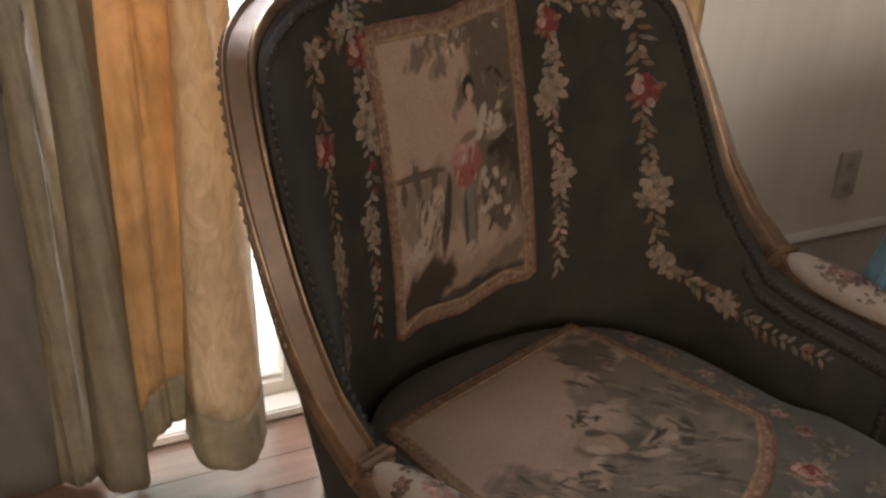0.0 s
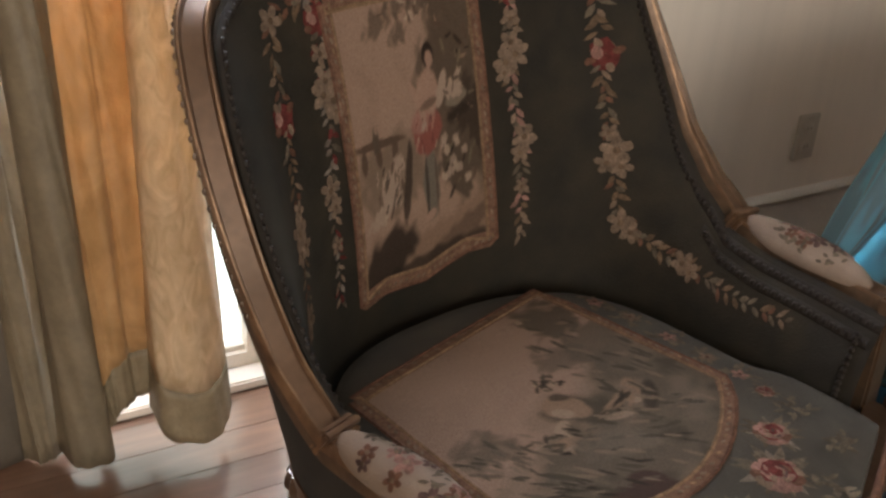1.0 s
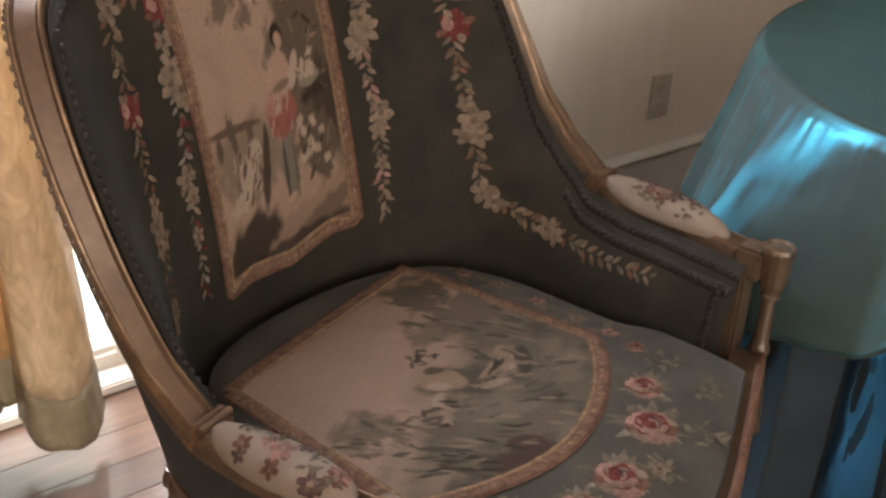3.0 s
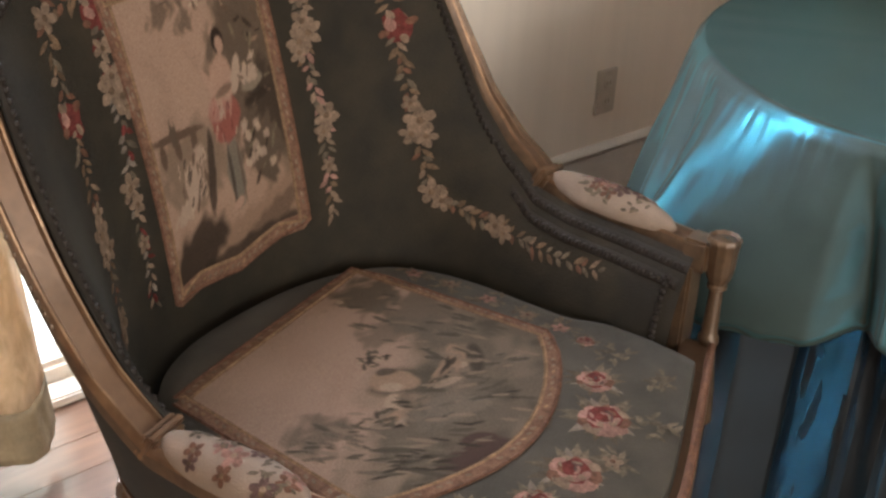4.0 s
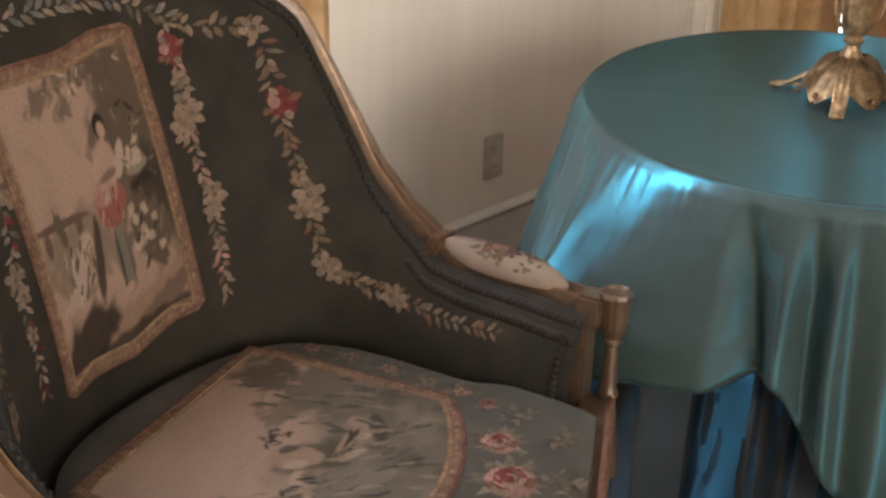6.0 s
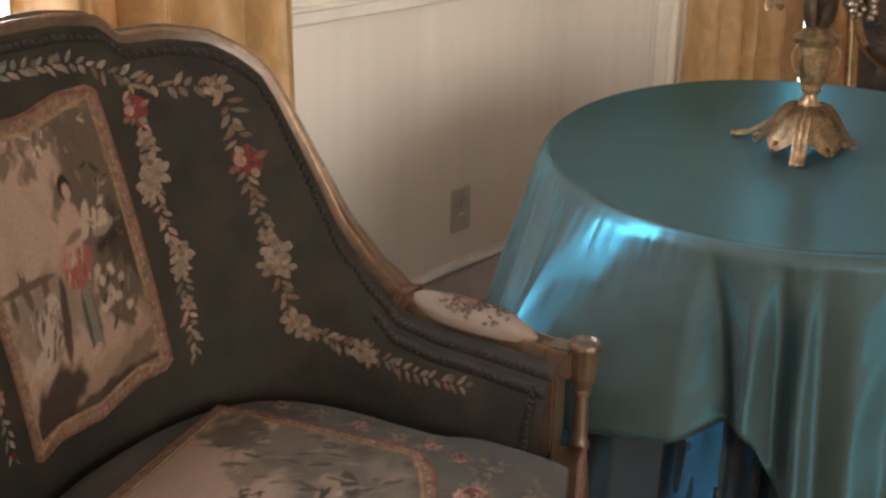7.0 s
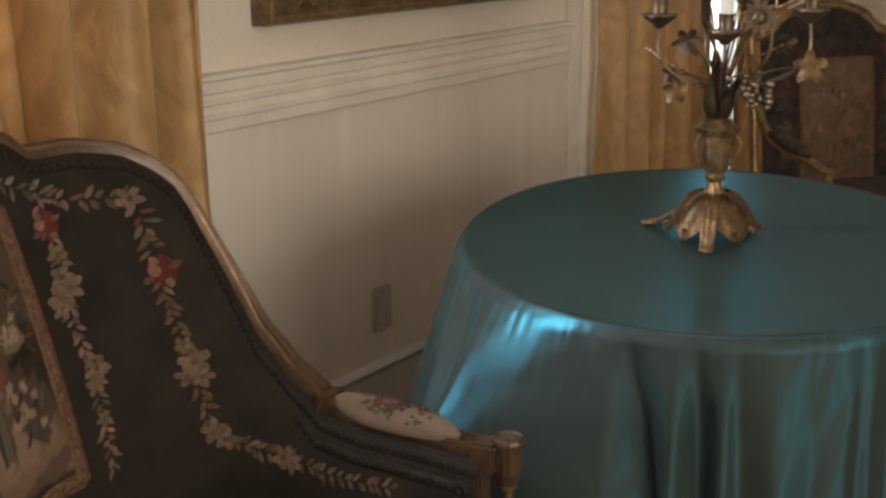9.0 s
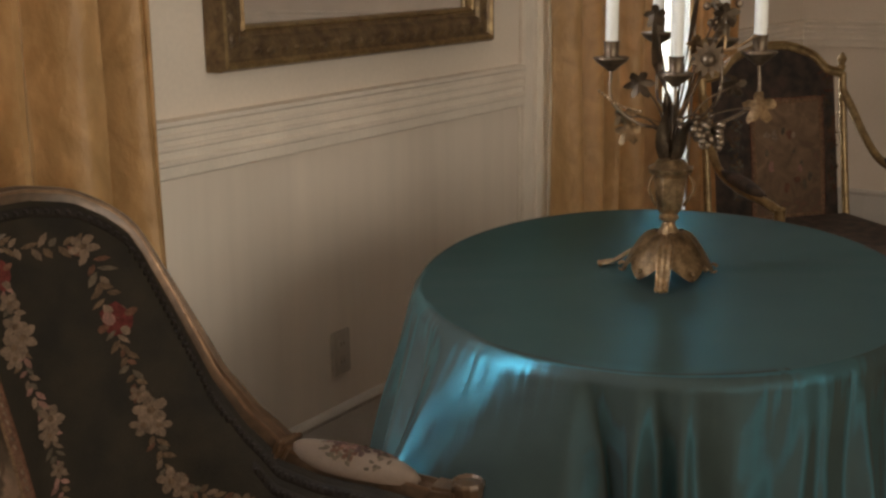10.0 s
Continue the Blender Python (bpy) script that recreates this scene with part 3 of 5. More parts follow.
class Cloth:
    """A collector for flat woven motifs laid on a surface given by place(a, b, lift)."""
    def __init__(self, place, names):
        self.place, self.names, self.bm = place, names, bmesh.new()
        self.rnd = random.Random(4)

    def face(self, pts, color, lift=0.0012):
        vs = [self.bm.verts.new(self.place(a, b, lift)) for a, b in pts]
        f = self.bm.faces.new(vs)
        f.material_index = self.names.index(color)

    def fan(self, centre, ring, color, lift):
        c = self.bm.verts.new(self.place(*centre, lift + 0.0005))
        vs = [self.bm.verts.new(self.place(a, b, lift)) for a, b in ring]
        for i in range(len(vs)):
            self.bm.faces.new((c, vs[i], vs[(i + 1) % len(vs)])).material_index = self.names.index(color)

    def oval(self, a, b, ra, rb, ang, color, lift=0.0012, n=10, rough=0.0):
        ca, sa = math.cos(ang), math.sin(ang)
        ring = []
        for i in range(n):
            t = 2 * math.pi * i / n
            q = 1 + rough * self.rnd.uniform(-1, 1)
            x, y = ra * q * math.cos(t), rb * q * math.sin(t)
            ring.append((a + x * ca - y * sa, b + x * sa + y * ca))
        self.fan((a, b), ring, color, lift)

    def leaf(self, a, b, length, width, ang, color, lift=0.0012):
        ca, sa = math.cos(ang), math.sin(ang)
        pts = [(0, 0), (.3, .8), (.65, .9), (1, 0), (.65, -.8), (.3, -.9)]
        ring = [(a + length * x * ca - width / 2 * y * sa, b + length * x * sa + width / 2 * y * ca) for x, y in pts]
        self.fan((a + length * .5 * ca, b + length * .5 * sa), ring, color, lift)

    def flower(self, a, b, r, petal, heart, n=5, lift=0.002):
        t0 = self.rnd.uniform(0, 6)
        for i in range(n):
            t = t0 + 2 * math.pi * i / n
            self.oval(a + .62 * r * math.cos(t), b + .62 * r * math.sin(t), r * .48, r * .34, t, petal, lift, 8, .12)
        self.oval(a, b, r * .26, r * .26, 0, heart, lift + .001, 7)

    def rose(self, a, b, r):
        """A full rose: pale outer petals, heaped on one side, over a red heart."""
        for i in range(11):
            t = 2 * math.pi * i / 11 + .2
            k = .85 + .25 * math.cos(t - 2.4)
            self.oval(a + .76 * k * r * math.cos(t), b + .70 * k * r * math.sin(t), r * .38 * k, r * .30, t + 1.57, ("pink", "cream", "rust", "pink")[i % 4], .0014 + .0001 * (i % 3), 9, .2)
        self.oval(a - .05 * r, b + .05 * r, r * .66, r * .56, 0, "red", .0022, 12, .15)
        for i in range(5):
            t = 2.4 + (i - 2) * .45
            self.oval(a + .50 * r * math.cos(t), b + .46 * r * math.sin(t), r * .26, r * .16, t + 1.57, "cream" if i % 2 else "pink", .0027, 8, .2)
        for i in range(10):
            t, q = self.rnd.uniform(0, 6.28), self.rnd.uniform(.05, .5) * r
            self.oval(a + q * math.cos(t), b + q * math.sin(t), r * .20, r * .07, t + 1.3, ("cream", "pink", "rust", "plum", "red")[i % 5], .0031, 7, .2)

    def garland(self, pts, scale=1.0, flowers=(), blooms=(), palette=("cream", "ochre", "sage", "cream", "rust")):
        line = smooth_line([(a, b, 0) for a, b in pts], 60)
        run = 0.0
        step = 0.0066 * scale
        k = 0
        for p, q in zip(line, line[1:]):
            d = (q - p).length
            t = math.atan2(q.y - p.y, q.x - p.x)
            while run < d:
                c = p + (q - p) * (run / max(d, 1e-6))
                sgn = 1 if k % 2 else -1
                self.leaf(c.x + self.rnd.uniform(-.003, .003), c.y, self.rnd.uniform(.013, .023) * scale, self.rnd.uniform(.006, .0095) * scale,
                          t + sgn * self.rnd.uniform(.4, 1.2), palette[self.rnd.randrange(len(palette))], .001 + .0003 * (k % 3))
                run += step * self.rnd.uniform(.7, 1.3)
                k += 1
            run -= d
        for a, b, r in flowers:
            self.flower(a, b, r * scale, "cream", "ochre")
        for a, b, r in blooms:
            self.oval(a, b, r, r * 1.2, .3, "red", .0016, 11, .2)
            self.oval(a - r * .5, b + r * .2, r * .4, r * .5, .3, "pink", .0024, 8, .2)
            for i in range(4):
                t = 1.57 * i + .5
                self.oval(a + r * math.cos(t), b + r * math.sin(t), r * .4, r * .28, t, "cream" if i % 2 else "rust", .002, 8, .2)

    def band(self, pts, width, color, lift=0.0016, sub=1):
        """A flat ribbon along a polyline; sub points between corners."""
        line = []
        for (a, b), (c, d) in zip(pts, pts[1:]):
            for k in range(sub):
                line.append((a + (c - a) * k / sub, b + (d - b) * k / sub))
        line.append(pts[-1])
        rows = []
        for i, (a, b) in enumerate(line):
            (p, q), (r, s) = line[max(i - 1, 0)], line[min(i + 1, len(line) - 1)]
            l = math.hypot(r - p, s - q) or 1
            na, nb = -(s - q) / l, (r - p) / l
            rows.append([self.place(a + na * width * w, b + nb * width * w, lift + .0012 * (1 - abs(2 * w))) for w in (-.5, -.25, 0, .25, .5)])
        grid(self.bm, rows, mi=self.names.index(color))

    def braid(self, pts, width, sub=14):
        """A woven picture border: red-brown ground, two gold lines and small cream stitches."""
        self.band(pts, width, "braid", .0014, sub)
        for off in (-.40, .40):
            shifted = []
            for i, (a, b) in enumerate(pts):
                (p, q), (r, s) = pts[max(i - 1, 0)], pts[min(i + 1, len(pts) - 1)]
                l = math.hypot(r - p, s - q) or 1
                shifted.append((a - (s - q) / l * width * off, b + (r - p) / l * width * off))
            self.band(shifted, width * .22, "rust" if off < 0 else "gold", .0022, sub)
        for (a, b), (c, d) in zip(pts, pts[1:]):
            l = math.hypot(c - a, d - b)
            t = math.atan2(d - b, c - a)
            n = max(1, int(l / 0.0125))
            for k in range(n):
                if self.rnd.random() < .22:
                    continue
                f = (k + .5) / n
                self.oval(a + (c - a) * f, b + (d - b) * f, .0048, .0024, t + .45, "cream" if k % 4 else "gold", .0032, 7)

    def patch(self, a0, a1, b0, b1, color, n=10, m=12, lift=0.0008, edge=None):
        rows = []
        for i in range(n + 1):
            row = []
            for j in range(m + 1):
                a, b = a0 + (a1 - a0) * i / n, b0 + (b1 - b0) * j / m
                if edge:
                    a, b = edge(i / n, j / m)
                row.append(self.place(a, b, lift))
            rows.append(row)
        grid(self.bm, rows, mi=self.names.index(color))

    def tuft(self, a, b, r, color, n=14, size=.012, lift=.0014):
        for _ in range(n):
            t, q = self.rnd.uniform(0, 6.28), r * self.rnd.random() ** .6
            self.leaf(a + q * math.cos(t), b + q * math.sin(t), size * self.rnd.uniform(.6, 1.4), size * .45, self.rnd.uniform(0, 6.28), color, lift + .0003 * self.rnd.randrange(3))


class Canvas:
    """A woven picture as thread colours on a fine mesh: soft forms laid over one another."""
    def __init__(self, a, b, ground, seed, aspect=1.0):
        self.a, self.b, self.aspect = a, b, aspect
        self.col = np.ones(a.shape + (3,)) * np.array(ground)
        self.rng = np.random.RandomState(seed)
        self.ph = self.rng.uniform(0, 6.28, 12)

    def ripple(self, k):
        p = self.ph
        return (np.sin(k * self.a + 2.2 * np.sin(.8 * k * self.b + p[0]) + p[1]) * np.sin(1.1 * k * self.b + 1.9 * np.sin(.7 * k * self.a + p[2]) + p[3])
                + .5 * np.sin(2.7 * k * self.a + 2 * np.sin(2.1 * k * self.b + p[4])) * np.sin(2.9 * k * self.b + p[5]))

    def lay(self, mask, color):
        m = np.clip(mask, 0, 1)[..., None]
        self.col = self.col * (1 - m) + np.array(color) * m

    def blot(self, x, y, rx, ry, color, turn=0.0, soft=.25, rough=.10, k=90.0, amount=1.0):
        c, s_ = math.cos(turn), math.sin(turn)
        dx, dy, ry = self.a - x, (self.b - y) * self.aspect, ry * self.aspect
        d = np.hypot((dx * c + dy * s_) / rx, (dy * c - dx * s_) / ry) + rough * self.ripple(k)
        self.lay(amount * np.clip((1 - d) / (.6 * soft) + .5, 0, 1), color)

    def strokes(self, n, x, y, sx, sy, size, colors, turn=None, thin=.3):
        """Short threads scattered round a place."""
        for i in range(n):
            px, py = x + sx * self.rng.uniform(-1, 1), y + sy * self.rng.uniform(-1, 1)
            t = self.rng.uniform(0, 3.14) if turn is None else turn + self.rng.uniform(-.4, .4)
            q = size * self.rng.uniform(.6, 1.3)
            self.blot(px, py, q, q * thin / self.aspect, colors[i % len(colors)], t, .6, .12, 160, .85)

    def mesh(self, name, place, material, parent, label=""):
        n, m = self.a.shape
        self.col = self.col * (self.col.mean(2, keepdims=True) / .115) ** .38 * np.array((1.02, .985, .96))
        at = [tuple(place(float(p), float(q))) for p, q in zip(self.a.ravel(), self.b.ravel())]
        faces = [(i * m + j, (i + 1) * m + j, (i + 1) * m + j + 1, i * m + j + 1) for i in range(n - 1) for j in range(m - 1)]
        me = bpy.data.meshes.new(name)
        me.from_pydata(at, [], faces)
        me.materials.append(material)
        me.shade_smooth()
        c = me.color_attributes.new("weave", "FLOAT_COLOR", "POINT")
        c.data.foreach_set("color", np.concatenate([self.col.reshape(-1, 3), np.ones((n * m, 1))], 1).astype(np.float32).ravel())
        ob = new(name, me)
        ob.parent = parent
        if label:
            ob["label"] = label
        return ob


NAMES = list(M_T)
SLOTS = [M_T[k] for k in NAMES]


def back_place(w, h, lift):
    s = w / ARC
    return shell(s, h, pillow(s, h) - lift)


PIC = [(-.120, .512), (.133, .544), (.095, .942), (-.136, .922)]
PX0, PX1, PZ0, PZ1 = -.158, .158, .548, .950


def picture_place(a, b, lift):
    """The tapestry picture's own square laid into its four-sided field on the back."""
    i, j = (a - PX0) / (PX1 - PX0), (b - PZ0) / (PZ1 - PZ0)
    w, h = (sum(c * q[k] for c, q in zip(((1 - i) * (1 - j), i * (1 - j), i * j, (1 - i) * j), PIC)) for k in (0, 1))
    return back_place(w, h, lift)


def seat_place(u, v, lift):
    return Vector((u, -v, seat_z(u, v) + lift))


def armchair(m, label):
    ch = thing("armchair", m, label, "armchair", "upholstered salon chairs")
    N, H = 128, 22
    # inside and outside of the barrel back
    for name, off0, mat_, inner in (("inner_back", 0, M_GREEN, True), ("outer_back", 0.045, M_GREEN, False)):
        bm = bmesh.new()
        rows = []
        for i in range(N + 1):
            s = -1 + 2 * i / N
            t = top(s) - 0.006
            rows.append([shell(s, (0.40 if inner else 0.30) + (t - (0.40 if inner else 0.30)) * j / H,
                               (pillow(s, (0.40 + (t - 0.40) * j / H)) if inner else off0)) for j in range(H + 1)])
        grid(bm, rows)
        part(name, bm, mat_, ch, "grey-green wool tapestry" if inner else "")
    # gilt rail along the edge: a swept moulding with two beads and a channel
    prof = [(-.010, -.030), (-.006, -.004), (-.004, .006), (-.001, .010), (.003, .010), (.006, .006), (.008, .003), (.044, .003), (.046, .006),
            (.049, .011), (.053, .011), (.057, .006), (.059, -.004), (.057, -.022)]
    prof = [(.010 + (a + .006) * .62, b) for a, b in prof]
    bm = bmesh.new()
    rows = []
    M = 220
    for i in range(M + 1):
        s = -1 + 2 * i / M
        p = shell(s, top(s))
        q0, q1 = max(s - .008, -1), min(s + .008, 1)
        t = (shell(q1, top(q1)) - shell(q0, top(q0))).normalized()
        u, v, nu, nv = plan(s)
        out = Vector((nu, -nv, 0))
        out = (out - t * out.dot(t)).normalized()
        e = t.cross(out)
        if e.z < 0:
            e = -e
        rows.append([p + out * a + e * b for a, b in prof])
    grid(bm, rows, close_v=True)
    for f in bm.faces:
        f.material_index = 0
    k = len(prof)
    for idx, f in enumerate(bm.faces):
        if idx % k in (5, 6, 7):
            f.material_index = 1
        elif idx % k in (2, 3, 4, 9, 10, 11):
            f.material_index = 2
    part("gilt_rail", bm, [M_GILT, M_GILTFACE, M_BEAD], ch, "carved gilt wood rail with two beads")
    # twisted cord outside the rail
    bm = bmesh.new()
    for i in range(150):
        s = -.535 + 1.07 * i / 149
        blob(bm, shell(s, top(s) - .004, .0505), .0040, (1, 1, 1.2), 6)
    part("carved_beading", bm, M_GILT, ch)
    # nailheads just inside the rail
    nail = None
    count = 0
    s = -0.985
    while s < 0.99:
        h = top(s) - 0.021 - (0.006 if abs(s) > .4 and abs(s) < .55 else 0)
        p = shell(s, h, pillow(s, h) - .001)
        if nail is None:
            bm = bmesh.new()
            blob(bm, (0, 0, 0), 0.0052, seg=6)
            nail = part("nailhead", bm, M_NAIL, ch, "dark bronze nailhead")
            nail.location = p
        else:
            ob = new("nailhead", nail.data)
            ob.parent = ch
            ob.location = p
        slope = abs(top(min(s + .01, 1)) - top(max(s - .01, -1))) / 0.02
        s += 0.0115 / ARC / math.sqrt(1 + (slope / ARC) ** 2)
    # dark cord band under the nails
    bm = bmesh.new()
    rows = []
    for i in range(201):
        s = -1 + 2 * i / 200
        h = top(s)
        rows.append([shell(s, h - a, pillow(s, h - a) - b) for a, b in ((.013, -.001), (.016, .003), (.024, .003), (.029, -.001))])
    grid(bm, rows)
    part("gimp_trim", bm, M_NAIL, ch, "dark woven gimp braid")
    for g in (-1, 1):
        bm = bmesh.new()
        rows = []
        for i in range(61):
            s = g * (.60 + .39 * i / 60)
            h = top(s)
            rows.append([shell(s, h - a, pillow(s, h - a) - b) for a, b in ((.036, -.001), (.039, .003), (.048, .003), (.052, -.001))])
        grid(bm, rows)
        part("gimp_trim", bm, M_NAIL, ch, "dark woven gimp braid")
        for i in range(24):
            s = g * (.61 + .37 * i / 23)
            h = top(s) - .0435
            ob = new("nailhead", nail.data)
            ob.parent = ch
            ob.location = shell(s, h, pillow(s, h) - .002)
        # upright row at the arm's front end
        for i in range(11):
            ob = new("nailhead", nail.data)
            ob.parent = ch
            h = .445 + .0095 * i
            ob.location = shell(g * .968, h, pillow(g * .968, h) - .002)
    # cushion
    bm = bmesh.new()
    rows = []
    n_r, n_a = 18, 96
    ring = []
    for i in range(n_a):
        f = i / n_a
        if f < .68:
            s = -1 + 2 * f / .68
            u, v, nu, nv = plan(s)
            fit_ = .855 if u > 0 else .90
            ring.append((u * (fit_ + (.955 - fit_) * min(1, max(0, (v - .10) / .045))), v * .95 if v < 0 else v))
        else:
            u = .322 - .644 * (f - .68) / .32
            ring.append((u, seat_front(u)))
    for j in range(n_r + 1):
        q = j / n_r
        rows.append([Vector((u * q, -(0.02 + (v - 0.02) * q), seat_z(u * q, 0.02 + (v - .02) * q) - (.012 * max(0, (q - .93) / .07) ** 2))) for u, v in ring])
    rows.append([Vector((u * 1.0, -v * 1.0 - (.004 if v > .2 else 0), .425)) for u, v in ring])
    rows.append([Vector((u, -v, .39)) for u, v in ring])
    grid(bm, rows, close_v=True)
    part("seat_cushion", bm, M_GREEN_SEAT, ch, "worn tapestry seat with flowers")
    # Platform closing the gap round the cushion, near-black to put the shade there.
    bm = bmesh.new()
    deck = []
    for i in range(65):
        u, v, nu, nv = plan(-1 + 2 * i / 64)
        deck.append((u, -v))
    vs = [bm.verts.new((a * q, b * q, .404)) for q in (1.0,) for a, b in deck]
    bm.faces.new(vs)
    part("seat_deck", bm, M_NAIL, ch, "seat platform under the cushion, blackened as shade in the gap")
    # seat rail with a bowed front
    bm = bmesh.new()
    rows = []
    for i in range(41):
        u = -.385 + .77 * i / 40
        vf = seat_front(u) + .012
        rows.append([Vector((u, -vf - a, z)) for a, z in ((-.04, .30), (.004, .30), (.008, .312), (.002, .318), (.002, .395), (.010, .402), (.016, .412), (.010, .424), (-.002, .430), (-.04, .430))])
    vs = grid(bm, rows, close_v=True)
    bm.faces.new(vs[0])
    bm.faces.new(vs[-1])
    part("seat_rail", bm, M_GILTFACE, ch, "bowed gilt front rail")
    bm = bmesh.new()
    tube(bm, [Vector((u, -(seat_front(u) + .020), .440)) for u in (-.37 + .74 * i / 40 for i in range(41))], .006)
    part("piping", bm, M_T["rust"], ch, "red-brown piping")
    for g in (-1, 1):
        bm = bmesh.new()
        rows = []
        for i in range(21):
            s = g * (.25 + .75 * i / 20)
            rows.append([shell(s, z, o) for o, z in ((.0, .30), (.050, .30), (.054, .31), (.048, .33), (.048, .40), (0, .40))])
        vs = grid(bm, rows, close_v=True)
        part("side_rail", bm, M_GILTFACE, ch)
        # arm: padded top on the rail, carved block and turned front post
        bm = bmesh.new()
        rows = []
        for i in range(19):
            f = i / 18
            s = g * (.655 + .285 * f)
            u, v, nu, nv = plan(s)
            r = max(math.sin(math.pi * min(max(f, .004), .996)), 0) ** .42
            base = shell(s, top(s) + .008, .027)
            out = Vector((nu, -nv, 0))
            rows.append([base + out * (.031 * r * math.cos(a)) + Vector((0, 0, .030 * r * max(math.sin(a), -.25))) for a in (2 * math.pi * k / 16 for k in range(16))])
        vs = grid(bm, rows, close_v=True)
        bm.faces.new(vs[0])
        bm.faces.new(vs[-1])
        pad = part("arm_pad", bm, M_PAD, ch, "cream tapestry pad with small flowers")
        def pad_place(a, b, lift, g=g):
            s = g * (.655 + .285 * (a + .5))
            f = a + .5
            u, v, nu, nv = plan(s)
            r = max(math.sin(math.pi * f), 0) ** .42
            t = math.pi / 2 - b
            return shell(s, top(s) + .008, .027) + Vector((nu, -nv, 0)) * ((.031 * r + lift) * math.cos(t)) + Vector((0, 0, (.030 * r + lift) * math.sin(t)))
        cl = Cloth(lambda a, b, lift, f=pad_place: f(a / .215, b / .031, lift), NAMES)
        cl.rnd.seed(9 + g)
        for i in range(20):
            a, b = cl.rnd.uniform(-.075, .085), cl.rnd.uniform(-.034, .034)
            if i % 2 == 0:
                cl.flower(a, b, cl.rnd.uniform(.010, .017), ("plum", "pink", "rust")[i % 3], "cream" if i % 4 else "ochre", lift=.0012)
            else:
                cl.tuft(a, b, .010, ("plum", "sage", "dusk", "sage")[i % 4], 5, .013, .0008)
        tagged(part("pad_motif", cl.bm, SLOTS, pad), kind="stuff")
        ex = shell(g * 1.0, top(1.0), .026)
        bm = bmesh.new()
        dr = ex + Vector((g * .004, -.030, .016))
        lathe(bm, [(.012, -.064), (.016, -.056), (.0185, -.050), (.0205, -.040), (.0215, -.004), (.0235, .0), (.0240, .006), (.0215, .010), (.0195, .008), (.018, .0055), (.010, .0065), (.002, .0085)],
              48, dr, flute=.035, flutes=12)
        box(bm, ex.x - .024, ex.x + .020, ex.y - .018, ex.y + .022, ex.z - .030, ex.z + .018, bevel=.005)
        part("arm_scroll", bm, M_GILT, ch, "fluted gilt drum at the arm's end")
        bm = bmesh.new()
        z0 = ex.z - .046
        lathe(bm, [(.011, z0), (.0145, z0 - .004), (.0145, z0 - .009), (.0095, z0 - .013), (.0100, z0 - .03), (.0118, z0 - .07), (.0125, z0 - .085), (.0155, z0 - .090), (.0155, z0 - .098), (.012, z0 - .104),
                   (.020, .36), (.024, .30)], 20, (dr.x, dr.y, 0))
        part("front_post", bm, M_GILT, ch, "turned gilt post")
        # carved block where the rail meets the padded arm
        c0, c1, c2 = (shell(g * q, top(g * q), .026) for q in (.625, .645, .665))
        u, v, nu, nv = plan(g * .645)
        t = (c2 - c0).normalized()
        o = Vector((nu, -nv, 0))
        o = (o - t * o.dot(t)).normalized()
        e = t.cross(o)
        e = e if e.z > 0 else -e
        bm = bmesh.new()
        for x0, x1, h, wd in ((-.011, -.004, .017, .024), (-.004, .005, .022, .026), (.005, .012, .016, .023)):
            box(bm, -wd, wd, x0, x1, -.02, h, bevel=.0022)
        bmesh.ops.transform(bm, matrix=Matrix((( o.x, t.x, e.x, c1.x), (o.y, t.y, e.y, c1.y), (o.z, t.z, e.z, c1.z), (0, 0, 0, 1))), verts=bm.verts)
        part("rail_block", bm, M_BEAD, ch, "carved gilt block where the rail ends")
        bm = bmesh.new()
        box(bm, ex.x - .030, ex.x + .014, ex.y - .001, ex.y + .020, .31, ex.z - .02, bevel=.004)
        part("side_stile", bm, M_GILT, ch)
        for vv in (VF + .02, -.25):
            bm = bmesh.new()
            lathe(bm, [(.030, .31), (.034, .30), (.034, .285), (.024, .272), (.031, .26), (.029, .24), (.017, .03), (.022, .022), (.016, .0)], 24,
                  (g * (.35 if vv > 0 else .24), -vv, 0), flute=.05, flutes=12)
            part("leg", bm, M_GILT, ch, "fluted tapering leg")
    # tapestry picture on the back
    X0, X1, Z0, Z1 = PX0, PX1, PZ0, PZ1
    ga, gb = np.meshgrid(np.linspace(-1, 1, 120), np.linspace(0, 1.27, 150), indexing="ij")
    SKY, BANK, DARK, OLIVE, BROWN = (.212, .138, .098), (.178, .112, .075), (.042, .028, .020), (.090, .062, .042), (.096, .060, .040)
    CREAM, PALE, ROSE, FLESH, HAIR = (.250, .180, .128), (.225, .160, .118), (.185, .062, .046), (.225, .140, .100), (.038, .024, .018)
    cv = Canvas(ga, gb, SKY, 5, 2.0)
    cv.lay(.35 * np.clip(cv.ripple(5) + .2, 0, 1), (.165, .106, .075))
    cv.lay(np.clip((ga - .30 + .12 * cv.ripple(6)) / .35, 0, .85), (.110, .076, .050))
    cv.blot(.72, .98, .40, .34, OLIVE, 0, .6, .30, 12, .8)
    cv.blot(.55, .72, .42, .34, OLIVE, .2, .5, .30, 13, .85)
    cv.blot(.80, .60, .30, .22, DARK, 0, .6, .25, 15, .7)
    for x, y, r in ((-.35, 1.14, .20), (-.05, 1.20, .18), (.25, 1.19, .20), (.50, 1.16, .22), (-.10, 1.07, .12)):
        cv.blot(x, y, r, .045, OLIVE, .25, .7, .35, 22, .75)
    cv.strokes(26, .25, 1.17, .55, .05, .05, (OLIVE, BROWN, BANK, CREAM))
    cv.strokes(30, .68, .85, .26, .25, .06, (OLIVE, BROWN, BANK, DARK, (.13, .098, .062)))
